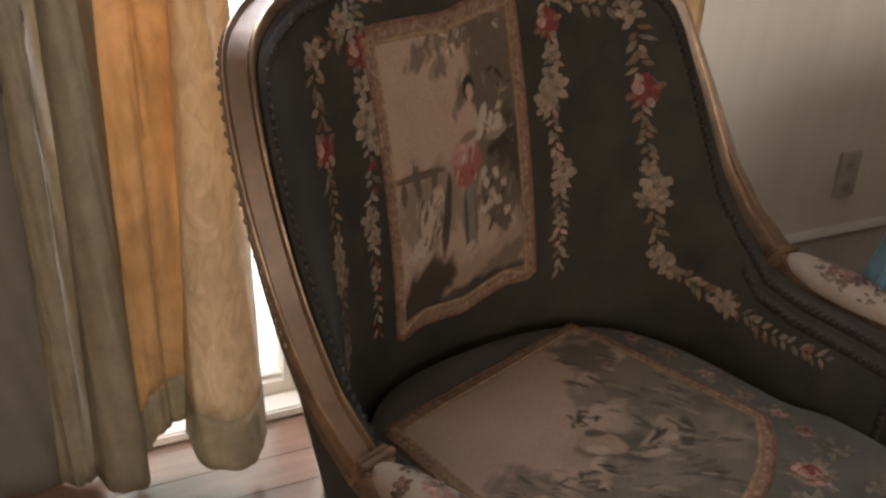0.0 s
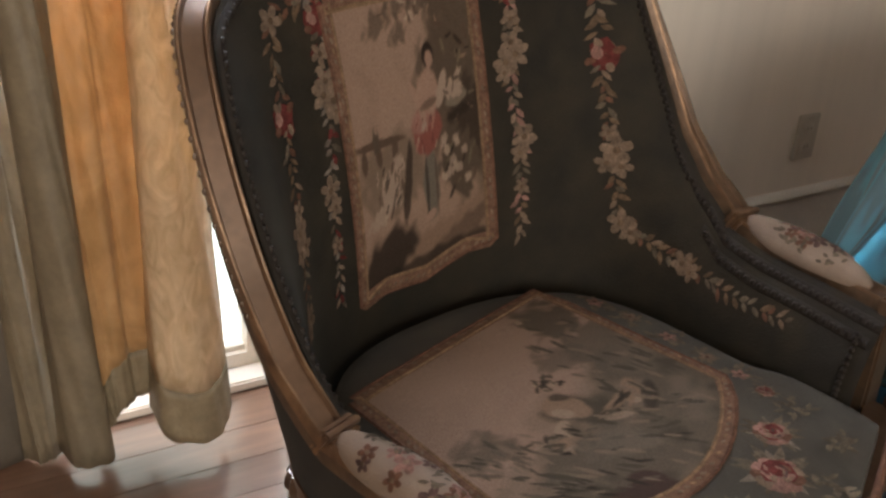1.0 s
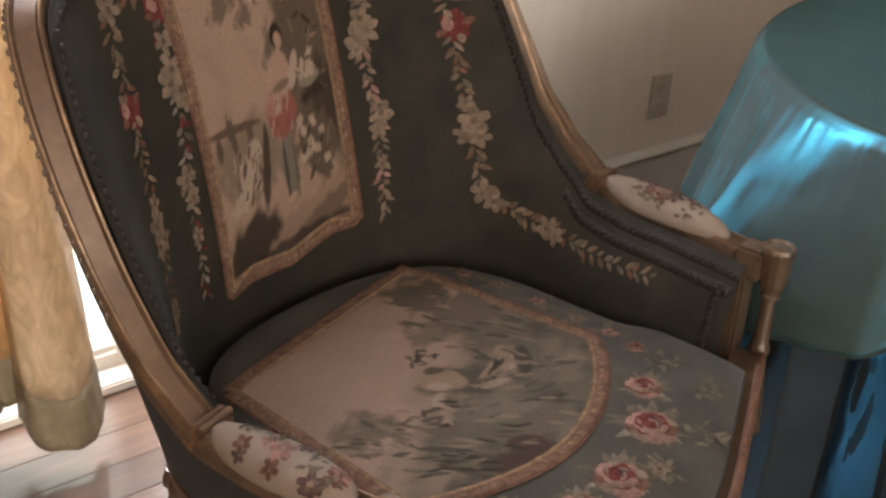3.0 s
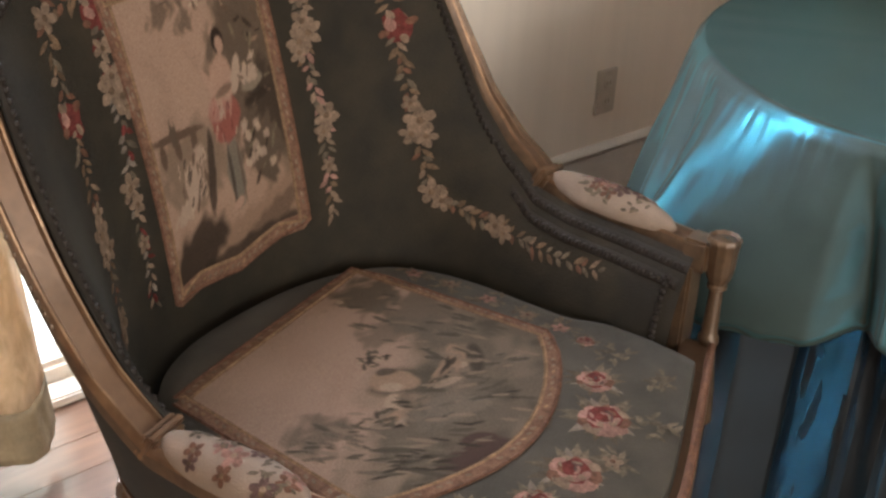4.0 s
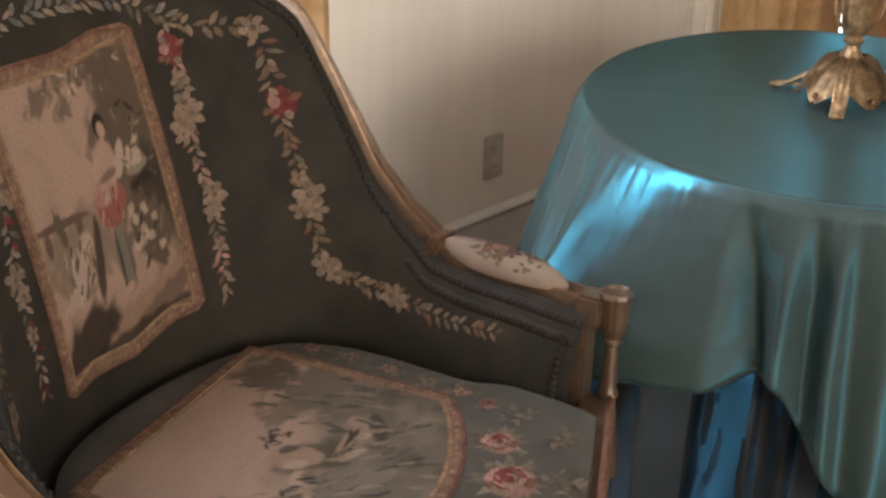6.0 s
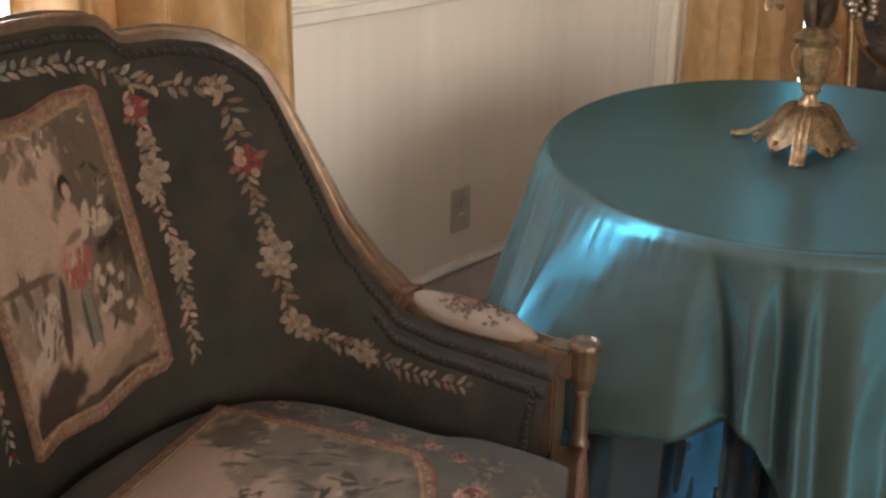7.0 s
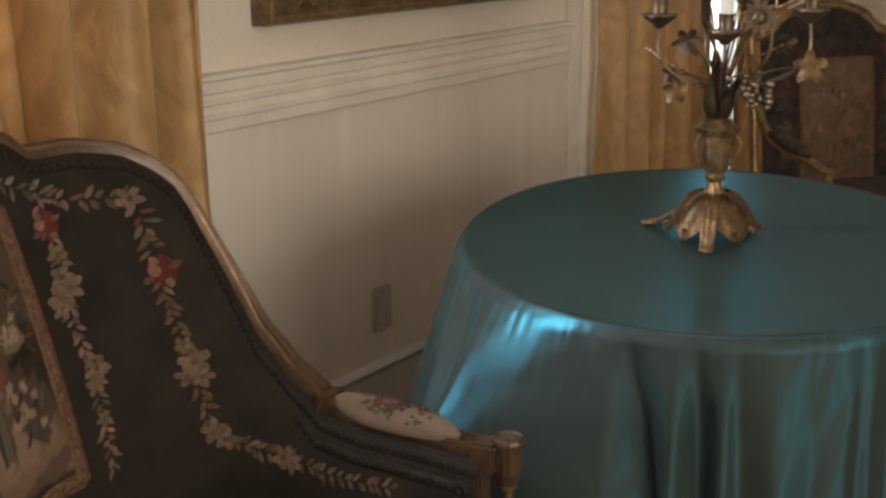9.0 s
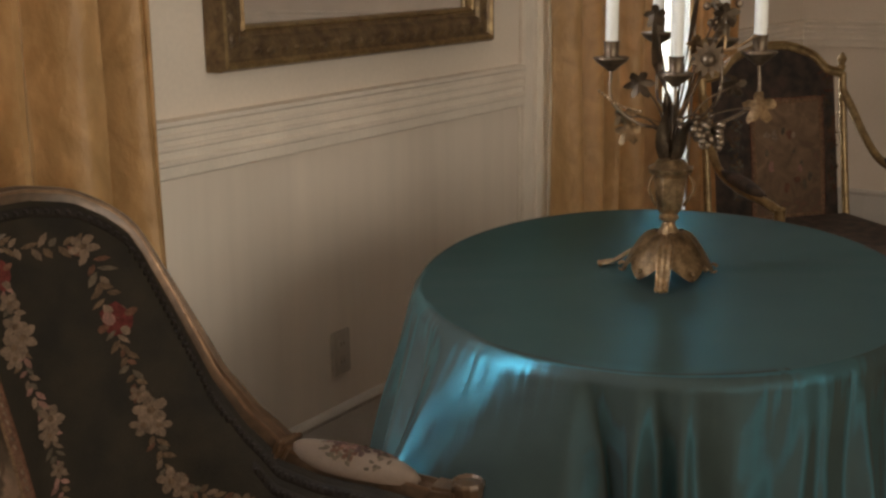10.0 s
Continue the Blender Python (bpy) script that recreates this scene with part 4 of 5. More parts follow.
    cv.blot(-.45, .50, .50, .17, (.135, .094, .064), 0, .6, .25, 12, .8)
    cv.blot(0, .10, 1.3, .20, BANK, .10, .4, .12, 9)
    cv.blot(.05, .26, .75, .09, (.215, .140, .098), .12, .6, .15, 14, .8)
    cv.blot(.55, .10, .55, .05, BROWN, .30, .7, .2, 14, .7)
    cv.blot(-.62, .10, .55, .12, DARK, .42, .5, .15, 12, .9)
    cv.blot(-.10, .015, 1.1, .055, DARK, .05, .6, .2, 12, .8)
    # fence and animal forms
    for x, t in ((-.80, 1.5), (-.58, 1.62), (-.34, 1.45)):
        cv.blot(x, .60, .10, .022, BROWN, t, .5, .1, 30)
    cv.blot(-.55, .655, .36, .020, BROWN, -.06, .5, .1, 30)
    cv.blot(-.60, .66, .05, .06, OLIVE, 0, .5, .3, 40)
    cv.blot(-.42, .44, .18, .085, PALE, 1.0, .45, .22, 26, .9)
    cv.blot(-.32, .54, .09, .045, PALE, .3, .45, .2, 26, .9)
    cv.blot(-.62, .34, .20, .035, PALE, .35, .5, .25, 30, .9)
    cv.strokes(34, -.44, .43, .22, .11, .06, (BROWN, DARK, CREAM, BROWN), 1.2, .2)
    cv.blot(-.20, .42, .055, .19, DARK, -.2, .5, .15, 20, .8)
    # upright form in a full skirt
    cv.blot(.16, .38, .12, .16, (.120, .098, .074), .0, .3, .12, 22)
    cv.blot(.09, .36, .022, .15, DARK, .0, .5, .1, 22, .7)
    cv.blot(.24, .37, .022, .14, BROWN, .0, .5, .1, 22, .7)
    cv.blot(.12, .24, .09, .022, FLESH, .3, .5, .1, 22)
    cv.blot(.14, .635, .22, .105, ROSE, .12, .25, .10, 20)
    cv.blot(.10, .690, .19, .050, (.215, .110, .085), .3, .5, .15, 24, .9)
    cv.strokes(26, .14, .63, .17, .08, .06, (PALE, ROSE, (.23, .12, .09), (.12, .035, .028)), 1.4, .22)
    cv.blot(.22, .80, .16, .10, FLESH, .1, .3, .08, 18)
    cv.blot(.05, .77, .045, .10, FLESH, .5, .35, .1, 18)
    cv.blot(.42, .79, .060, .09, PALE, -.5, .35, .1, 18)
    cv.blot(.20, .745, .13, .020, BROWN, .15, .6, .1, 18, .7)
    cv.blot(.265, .955, .090, .052, HAIR, .0, .3, .08, 16)
    cv.blot(.28, .935, .055, .036, FLESH, .1, .3, .04, 16)
    cv.blot(.26, .890, .030, .030, FLESH, .1, .4, .04, 16)
    # urn, shrub and blossoms beside it
    cv.blot(.62, .73, .16, .035, (.150, .116, .082), .1, .35, .1, 20)
    cv.blot(.60, .77, .13, .040, PALE, .0, .4, .3, 30)
    cv.blot(.66, .66, .20, .022, DARK, .15, .5, .1, 20, .8)
    cv.strokes(12, .60, .80, .12, .04, .045, (CREAM, PALE, OLIVE))
    cv.blot(.60, .44, .27, .17, OLIVE, 0, .4, .25, 16)
    cv.strokes(26, .60, .45, .24, .15, .055, (OLIVE, DARK, BROWN, (.12, .096, .060)), .9)
    for k in range(13):
        cv.blot(.58 + .22 * cv.rng.uniform(-1, 1), .45 + .12 * cv.rng.uniform(-1, 1), .050, .020, PALE if k % 3 else CREAM, cv.rng.uniform(0, 3), .5, .25, 40, .8)
    def on_picture(x, y):
        return picture_place(X0 + (X1 - X0) * (x + 1) / 2, Z0 + (Z1 - Z0) * y / 1.27, .0010)
    pic = cv.mesh("picture_ground", on_picture, M_WEAVE, ch, "faded pastoral tapestry picture in cream and brown")
    cl = Cloth(picture_place, NAMES)
    cl.braid([(X0, Z1), (X0, Z0), (X0 + .06, Z0 + .004), (0, Z0 - .010), (X1 - .06, Z0 + .004), (X1, Z0), (X1, Z1), (X1 - .07, Z1 + .004), (0, Z1 - .006), (X0 + .06, Z1 - .002), (X0, Z1)], .026)
    part("picture_border", cl.bm, SLOTS, pic, "woven gold and red-brown border")
    # garlands
    for g in (-1, 1):
        k = 1.0 if g > 0 else .97
        cl = Cloth(back_place, NAMES)
        cl.rnd.seed(30 + g)
        W = lambda w: g * w * k
        cl.garland([(W(.154), .950), (W(.152), .90), (W(.161), .824), (W(.160), .76), (W(.176), .692), (W(.177), .61), (W(.181), .540)], 1.0,
                   [(W(.165), .815, .020), (W(.150), .805, .019), (W(.158), .832, .017), (W(.148), .79, .015), (W(.180), .695, .019), (W(.174), .672, .015), (W(.158), .865, .014), (W(.178), .62, .012)],
                   [(W(.152), .905, .017)], palette=("cream", "ochre", "sage", "cream", "pink") if g > 0 else ("cream", "mist", "sage", "mist", "red"))
        part("flower_garland", cl.bm, SLOTS, ch, "cream flower garland woven on green")
        k = 1.0 if g > 0 else .84
        cl = Cloth(back_place, NAMES)
        cl.rnd.seed(50 + g)
        cl.garland([(W(.154), .945), (W(.20), .930), (W(.255), .918), (W(.272), .86), (W(.281), .80), (W(.294), .73), (W(.311), .668), (W(.322), .61), (W(.338), .566), (W(.39), .545), (W(.442), .532),
                    (W(.544), .518), (W(.622), .518)], 1.05,
                   [(W(.257), .920, .016), (W(.313), .675, .021), (W(.302), .655, .016), (W(.322), .652, .016), (W(.334), .568, .019), (W(.350), .556, .016), (W(.440), .534, .017), (W(.455), .525, .014), (W(.30), .70, .012)],
                   [(W(.283), .810, .019)], palette=("ochre", "cream", "rust", "sage", "ochre"))
        part("flower_garland", cl.bm, SLOTS, ch, "ochre and red flower garland woven on green")
    cl = Cloth(back_place, NAMES)
    cl.rnd.seed(61)
    cl.garland([(-.18, .930), (-.15, .958), (-.09, .985), (0, .992), (.08, .985), (.13, .962), (.16, .945)], 1.1, [(-.165, .945, .014), (-.12, .975, .013)], palette=("mist", "cream", "sage", "mist", "blue"))
    part("top_spray", cl.bm, SLOTS, ch, "pale grey-white leaf spray along the crest")
    # seat picture, border and roses
    corner = [(-.240, -.165), (.170, -.228), (.196, .096), (-.258, .140)]
    def front_edge(f):
        return (-.258 + .454 * f, .140 - .044 * f + .095 * math.sin(math.pi * f) ** .8)
    gi, gj = np.meshgrid(np.linspace(0, 1, 160), np.linspace(0, 1, 150), indexing="ij")
    e0a, e0b = corner[0][0] + (corner[1][0] - corner[0][0]) * gi, corner[0][1] + (corner[1][1] - corner[0][1]) * gi
    e1a, e1b = -.258 + .454 * gi, .140 - .044 * gi + .095 * np.sin(math.pi * gi) ** .8
    U, V = e0a + (e1a - e0a) * gj, e0b + (e1b - e0b) * gj
    SKY, HAZE, GREY, GREEN, DARK = (.215, .142, .104), (.160, .116, .084), (.104, .080, .059), (.072, .058, .041), (.042, .033, .024)
    PALE, BEIGE, PLUM = (.215, .152, .108), (.190, .125, .085), (.070, .042, .034)
    cv = Canvas(U, V, SKY, 8)
    cv.lay(.30 * np.clip(cv.ripple(14), 0, 1), (.180, .118, .086))
    side = 2.2 * U + 4.2 * V + .18
    cv.lay(np.clip((side + .16 * cv.ripple(24)) / .26, 0, 1), HAZE)
    cv.lay(np.clip((side - .14 + .22 * cv.ripple(20)) / .24, 0, .95), GREY)
    cv.lay(.75 * np.clip((side - .1) * 4, 0, 1) * np.clip(1.3 * cv.ripple(33) - .15, 0, 1), GREEN)
    cv.lay(.55 * np.clip((side - .1) * 4, 0, 1) * np.clip(-1.2 * cv.ripple(26) - .25, 0, 1), (.150, .115, .086))
    cv.blot(.11, -.16, .050, .050, GREEN, 0, .7, .35, 60, .8)
    cv.blot(.13, -.07, .060, .055, GREY, 0, .7, .35, 60, .8)
    cv.blot(.05, -.07, .040, .034, GREY, .4, .8, .4, 60, .7)
    cv.blot(-.18, .02, .040, .030, GREY, .3, .9, .4, 70, .8)
    cv.strokes(40, -.17, .045, .06, .035, .011, (GREY, GREEN, HAZE), 1.1)
    # a pale animal with dark blossoms at its head, a tall basket and broken ground
    cv.blot(-.030, .030, .046, .030, GREEN, .5, .7, .2, 50, .8)
    cv.blot(-.040, .014, .034, .024, BEIGE, .9, .28, .12, 45)
    cv.blot(-.052, .022, .016, .011, PALE, .9, .5, .1, 45)
    cv.blot(-.030, -.008, .016, .009, DARK, .4, .6, .2, 60, .7)
    cv.strokes(22, -.018, -.040, .022, .014, .008, (DARK, GREEN, PALE, DARK))
    cv.blot(-.075, .040, .018, .008, PALE, -.3, .4, .15, 50)
    cv.blot(-.098, .066, .022, .009, BEIGE, .2, .4, .15, 50)
    cv.strokes(26, -.100, .062, .045, .022, .010, (DARK, GREEN, PALE, DARK, GREY))
    cv.blot(.064, .040, .030, .013, BEIGE, -.85, .25, .08, 40)
    cv.blot(.050, .058, .012, .006, PALE, .4, .4, .1, 40)
    cv.blot(.076, .062, .034, .010, DARK, -.7, .8, .2, 40, .7)
    for k in range(7):
        cv.blot(.005 + .008 * k, .048 + .004 * math.sin(2.3 * k), .028, .0035, DARK if k % 2 else BEIGE, -.35 + .25 * math.sin(1.7 * k), .6, .15, 60, .85)
    cv.blot(.010, .070, .024, .007, PALE, .25, .5, .2, 50, .8)
    cv.blot(-.045, .105, .050, .026, (.125, .100, .076), .3, .7, .3, 45, .8)
    cv.blot(-.105, .186, .062, .026, PLUM, .15, .35, .18, 36)
    cv.blot(-.070, .172, .026, .014, PLUM, .6, .4, .2, 36)
    cv.strokes(26, -.165, .140, .034, .036, .022, (DARK, GREEN, DARK, GREY), .9, .16)
    cv.strokes(34, -.040, .150, .10, .035, .014, (GREEN, GREY, HAZE, DARK), .7, .2)
    cv.strokes(44, .10, -.02, .07, .13, .014, (GREEN, GREY, HAZE, GREEN), 1.2, .25)
    cv.strokes(30, .02, .09, .10, .04, .012, (GREEN, HAZE, GREY), .5, .25)
    cv.blot(.075, -.175, .006, .006, PALE, 0, .6)
    seatpic = cv.mesh("seat_picture", lambda u, v: seat_place(u, v, .0010), M_WEAVE, ch, "faded landscape tapestry in cream and grey-green")
    cl = Cloth(seat_place, NAMES)
    edge = [corner[0], corner[1], corner[2]] + [front_edge(1 - k / 12) for k in range(1, 12)] + [corner[3], corner[0]]
    cl.braid(edge, .024, 6)
    part("seat_border", cl.bm, SLOTS, seatpic, "woven gold and red-brown border")
    for n, (a, b, r) in enumerate(((.136, .211, .028), (.070, .262, .037), (-.045, .288, .036), (-.125, .285, .030), (-.19, .24, .026), (.218, .150, .015))):
        cl = Cloth(seat_place, NAMES)
        cl.rnd.seed(5 + n)
        for k in range(16):
            cl.leaf(a, b, r * cl.rnd.uniform(1.1, 1.75), r * .42, 6.28 * k / 16 + cl.rnd.uniform(-.2, .2), ("sage", "dusk", "olive", "dusk", "mist")[k % 5], .0009)
        cl.rose(a, b, r)
        tagged(part("woven_rose", cl.bm, SLOTS, ch, "red rose with cream outer petals"), kind="stuff")
    for n, (a, b) in enumerate(((.0, .315), (.225, .105), (.226, .05), (.228, -.02), (.228, -.09), (.218, -.15), (-.27, .0), (-.265, -.06), (.19, .28), (.10, .32), (.215, .20))):
        cl = Cloth(seat_place, NAMES)
        cl.rnd.seed(50 + n)
        cl.tuft(a, b, .022, "sage", 10, .02, .001)
        cl.tuft(a, b, .018, "dusk", 8, .018, .0012)
        if n not in (8, 9, 10):
            cl.flower(a, b, .013, "pink" if n % 2 else "cream", "rust")
        tagged(part("woven_sprig", cl.bm, SLOTS, ch), kind="stuff")
    return ch


CHAIR = Matrix.Translation((1.0114, -0.8443, 0)) @ pose(0, 0, 0, 0, 0, 11.86)
armchair(CHAIR, "gilt wing armchair with a tapestry picture on grey-green wool")

# ---- round table under its cloths ----
TC, RA, RB, RT = Vector((2.135, -1.008, 0)), 0.575, 0.455, radians(23.5)


def rim(a):
    """Radius of the table top towards the angle a; the oval is stretched to fit the camera's view."""
    return 1 / math.sqrt((math.cos(a - RT) / RA) ** 2 + (math.sin(a - RT) / RB) ** 2)


tb = thing("oval_table", Matrix.Translation(TC), "wooden table hidden under two cloths, top stretched oval to fit the camera's view", "table")
bm = bmesh.new()
rows = [[(q * rim(2 * math.pi * k / 48) * math.cos(2 * math.pi * k / 48), q * rim(2 * math.pi * k / 48) * math.sin(2 * math.pi * k / 48), z) for k in range(48)]
        for q, z in ((.92, .70), (.96, .705), (.96, .735), (.92, .738), (.02, .738))]
vs = grid(bm, rows, close_v=True)
bm.faces.new(vs[0])
bm.faces.new(vs[-1])
part("tabletop", bm, M_WOODDARK, tb)
bm = bmesh.new()
lathe(bm, [(.05, .70), (.06, .6), (.035, .5), (.05, .3), (.07, .12), (.04, .06)], 20)
part("pedestal", bm, M_WOODDARK, tb)
for i in range(3):
    bm = bmesh.new()
    a = 2.1 * i + .4
    tube(bm, smooth_line([(.04 * math.cos(a), .04 * math.sin(a), .14), (.2 * math.cos(a), .2 * math.sin(a), .09), (.34 * math.cos(a), .34 * math.sin(a), .022)], 12), .025, taper=.8)
    part("foot", bm, M_WOODDARK, tb)


FOLD_D = (0.0, .12, .25, .45)
# folds of the upper cloth: angle at the drops above, and how far the cloth stands out at the last three
SIDE_FOLDS = [((120, 120, 120, 120), (.030, .060, .10)), ((133, 133, 133.5, 134), (.036, .078, .12)), ((140, 140, 140, 140), (.026, .052, .07)), ((148, 147.5, 147, 146), (.038, .076, .11)),
         ((156, 155, 153.5, 152), (.022, .046, .07)), ((166, 165, 162.2, 160), (.080, .146, .19)), ((183.5, 174.3, 168.2, 164), (.060, .136, .182))]
FRONT_FOLDS = [((191.9, 191.2, 190.8, 190.5), (.030, .044, .055)), ((193.0, 195.4, 197.6, 198.4), (-.016, -.020, -.014)), ((201.4, 200.0, 199.7, 200.4), (.026, .034, .040)),
         ((202.5, 203.7, 204.2, 205.5), (-.018, -.026, -.012)), ((206.9, 206.9, 207, 208), (.014, .022, .034)), ((208, 208.8, 209.6, 211), (-.006, -.010, .0))]
END_FOLDS = [((214, 214, 214.5, 215), (.008, .014, .03)),
         ((219, 219.5, 220, 220), (.0, .002, .01)), ((225.5, 225.3, 225, 225), (.009, .016, .04)), ((227.5, 227.6, 227.8, 228), (.001, .004, .02)), ((229.5, 229.3, 229.2, 230), (.008, .014, .04)),
         ((233, 233.5, 234, 234), (-.002, .0, .01)), ((235.5, 237.5, 239, 240), (.018, .036, .07)), ((243, 244, 245, 246), (-.004, .004, .02))]
FOLDS = SIDE_FOLDS + FRONT_FOLDS + END_FOLDS
HEM = ((110, .24), (133, .20), (150, .24), (160, .34), (170, .405), (177, .421), (184, .434), (189, .437), (192.4, .449), (196.6, .478), (199.6, .477), (202, .452), (204.2, .405), (208, .340), (211, .300),
       (218, .235), (226, .19), (240, .13))
_rnd = random.Random(6)
_a, _up = 249.0, True
while _a < 476:
    FOLDS.append(((_a,) * 4, (.016, .034, .07) if _up else (-.004, -.004, .01)))
    _a, _up = _a + _rnd.uniform(4, 7.5), not _up


def over_cloth():
    """A large square cloth over the oval top, falling in cones from the rim; the hem is high at the sides and low at
    the corners, and its front folds and drop are placed to fit the camera's view.
    """
    half, turn = 0.895, radians(7)
    n = 900
    ang = np.arange(n) * 360 / n
    wide = np.concatenate([ang - 360, ang, ang + 360])
    ker = np.hanning(9) / np.hanning(9).sum()

    def outs(d):
        """How far the cloth stands out all round at the drop d."""
        at = [float(np.interp(d, FOLD_D, a)) for a, o in FOLDS]
        out = [float(np.interp(d, FOLD_D, (0.0,) + o)) for a, o in FOLDS]
        for k in range(1, len(at)):
            at[k] = max(at[k], at[k - 1] + .15)
        xs = [q + t for t in (-360, 0, 360) for q in at]
        order = np.argsort(xs, kind="stable")
        v = np.interp(wide, np.array(xs)[order], np.array(out * 3)[order])
        return np.convolve(v, ker, mode="same")[n:2 * n]
    def hem_drop(q, R):
        if q < 110 or q > 240:
            b = radians(q) - turn
            return min(half / max(abs(math.cos(b)), abs(math.sin(b))) - R, .60)
        return .752 - float(np.interp(q, [a for a, z in HEM], [z for a, z in HEM]))
    drops = np.array([hem_drop(q, rim(radians(q))) for q in ang])
    k7 = np.hanning(13) / np.hanning(13).sum()
    drops = np.convolve(np.concatenate([drops[-20:], drops, drops[:20]]), k7, mode="same")[20:-20]
    levels = np.linspace(0, .62, 63)
    table = np.array([outs(d) for d in levels])
    bm = bmesh.new()
    rings = [(q, None) for q in (0.02, .2, .4, .6, .8, .92, .97)] + [(None, k / 34) for k in range(35)]
    rows = []
    for q, f in rings:
        row = []
        for i in range(n):
            a = radians(ang[i])
            c, s_ = math.cos(a), math.sin(a)
            R = rim(a)
            if f is None:
                row.append(Vector((q * R * c, q * R * s_, .7525 + .0006 * math.sin(7 * a + 20 * q) + .0005 * math.sin(23 * q * c + 17 * q * s_))))
                continue
            d = (f ** 1.5) * drops[i]
            o = float(np.interp(d, levels, table[:, i]))
            near = math.exp(-d / .05) * min(1, d / .02)
            wr = .0008 * near * (math.sin(95 * a + 3 * math.sin(23 * a) + 20 * d) + .6 * math.sin(211 * a + 5 * math.sin(31 * a))) \
                + .0007 * math.sin(34 * d + 29 * a + 2.4 * math.sin(13 * a)) * min(1, d / .06) + .0003 * math.sin(120 * d + 61 * a + 3 * math.sin(17 * a - 40 * d)) * min(1, d / .06)
            r = R - .008 + .012 * min(1, d / .014) ** .5 + o + wr + (.003 * math.sin(55 * a) if f == 1 else 0)
            row.append(Vector((r * c, r * s_, .7522 - .004 * min(1, d / .006) - d + .12 * max(o, 0) * min(1, d / .3))))
        rows.append(row)
    vs = grid(bm, rows, close_v=True)
    bm.faces.new(vs[0])
    ob = finish("tablecloth", bm, M_TEAL)
    ob.data.shade_smooth()
    ob.location = TC
    ob.modifiers.new("thickness", "SOLIDIFY").thickness = .0015
    return tagged(ob, "teal taffeta square cloth draped over the oval table", "tablecloth")


over_cloth()


def under_cloth():
    """The floor-length skirt: broad flat faces and deep valleys between them."""
    cols = [(150, -.02), (160, -.05), (171.5, -.016), (177.4, -.008), (179, -.035), (184, -.090), (191.6, -.074), (197.2, -.052), (198.4, -.080), (200.4, -.080), (203.2, -.066), (205.0, -.09),
            (210, -.09), (216, -.03), (222, -.08), (230, -.03)]
    a, up = 238.0, False
    rnd = random.Random(3)
    while a < 500:
        cols.append((a, -.02 if up else -.08))
        a, up = a + rnd.uniform(6, 10), not up
    xs = [q + t for t in (-360, 0) for q, o in cols]
    ys = [o for q, o in cols] * 2
    bm = bmesh.new()
    n = 480
    rows = []
    for k in range(21):
        f = k / 20
        row = []
        for i in range(n):
            q = 360 * i / n
            g = np.clip((f - .28) / .14, 0, 1)
            pinch = q if not 188 < q < 203 else 196 + (q - 196) * (1.55 - .75 * f)
            o = float(np.interp(pinch, xs, ys)) * g - .022 * (1 - g)
            a = radians(q)
            r = rim(a) + o + .0016 * math.sin(30 * f + 40 * a + 2 * math.sin(21 * a)) * g + .02 * max(f - .5, 0)
            row.append(Vector((r * math.cos(a), r * math.sin(a), .742 - .737 * f)))
        rows.append(row)
    grid(bm, rows, close_v=True)
    ob = finish("underskirt_cloth", bm, M_BLUE)
    ob.data.shade_smooth()
    ob.location = TC
    ob.modifiers.new("thickness", "SOLIDIFY").thickness = .0015
    return tagged(ob, "deep blue floor-length taffeta skirt cloth on the table", "tablecloth")


under_cloth()

# ---- candelabrum ----
CB = Vector((2.1066, -1.027, .7525))
SIDE = Vector((.399, -.917, 0))
TOWARD = Vector((-.917, -.399, 0))
cd = thing("candelabrum", Matrix.Translation(CB), "aged gilt bronze candelabrum with leaves, grapes and white candles", "candelabrum")


def cp(side, z, fwd=0.0):
    return SIDE * side + TOWARD * fwd + Vector((0, 0, z - .7525))


FEET = [(-.009, .108), (-.115, -.060), (.062, -.042)]
fa = [math.atan2((SIDE * a + TOWARD * b).y, (SIDE * a + TOWARD * b).x) for a, b in FEET]
fr = [math.hypot(a, b) for a, b in FEET]
bm = bmesh.new()
lathe(bm, [(.011, .100), (.016, .090), (.026, .078), (.038, .068), (.043, .062), (.040, .058), (.020, .062), (.008, .070)], 36, flute=.06, flutes=9)
part("base", bm, M_BRASS, cd, "domed gilt base")
for k in range(3):
    # arched acanthus panel between two feet, open below
    a0, a1 = fa[k], fa[(k + 1) % 3]
    gap = (a1 - a0) % (2 * math.pi)
    if gap > math.pi:
        a0, gap = a1, 2 * math.pi - gap
    bm = bmesh.new()
    rows = []
    for q in range(11):
        f = q / 10
        row = []
        for j in range(29):
            g = j / 28
            a = a0 + gap * (.07 + .86 * g)
            lobe = abs(math.sin(2 * math.pi * g))
            r = .024 + .050 * f ** .85 + .010 * f * lobe
            z = .086 - (.050 + .024 * lobe) * f ** 1.3 + .006 * math.sin(3.1 * f) + .0015 * math.sin(8 * math.pi * g + 5 * f)
            row.append((r * math.cos(a), r * math.sin(a), z))
        rows.append(row)
    grid(bm, rows)
    bmesh.ops.solidify(bm, geom=bm.faces[:], thickness=.004)
    for g in (.25, .75):
        a = a0 + gap * (.07 + .86 * g)
        tube(bm, [Vector((math.cos(a) * (.082 + .007 * math.cos(t)), math.sin(a) * (.082 + .007 * math.cos(t)), .020 + .008 * math.sin(t))) for t in (.4 + 5.4 * i / 11 for i in range(12))], .0032, 6, .6)
    part("leaf_panel", bm, M_BRASS, cd, "pierced gilt acanthus panel")
bm = bmesh.new()
lathe(bm, [(.013, .098), (.011, .104), (.017, .109), (.018, .114), (.011, .121)], 20)
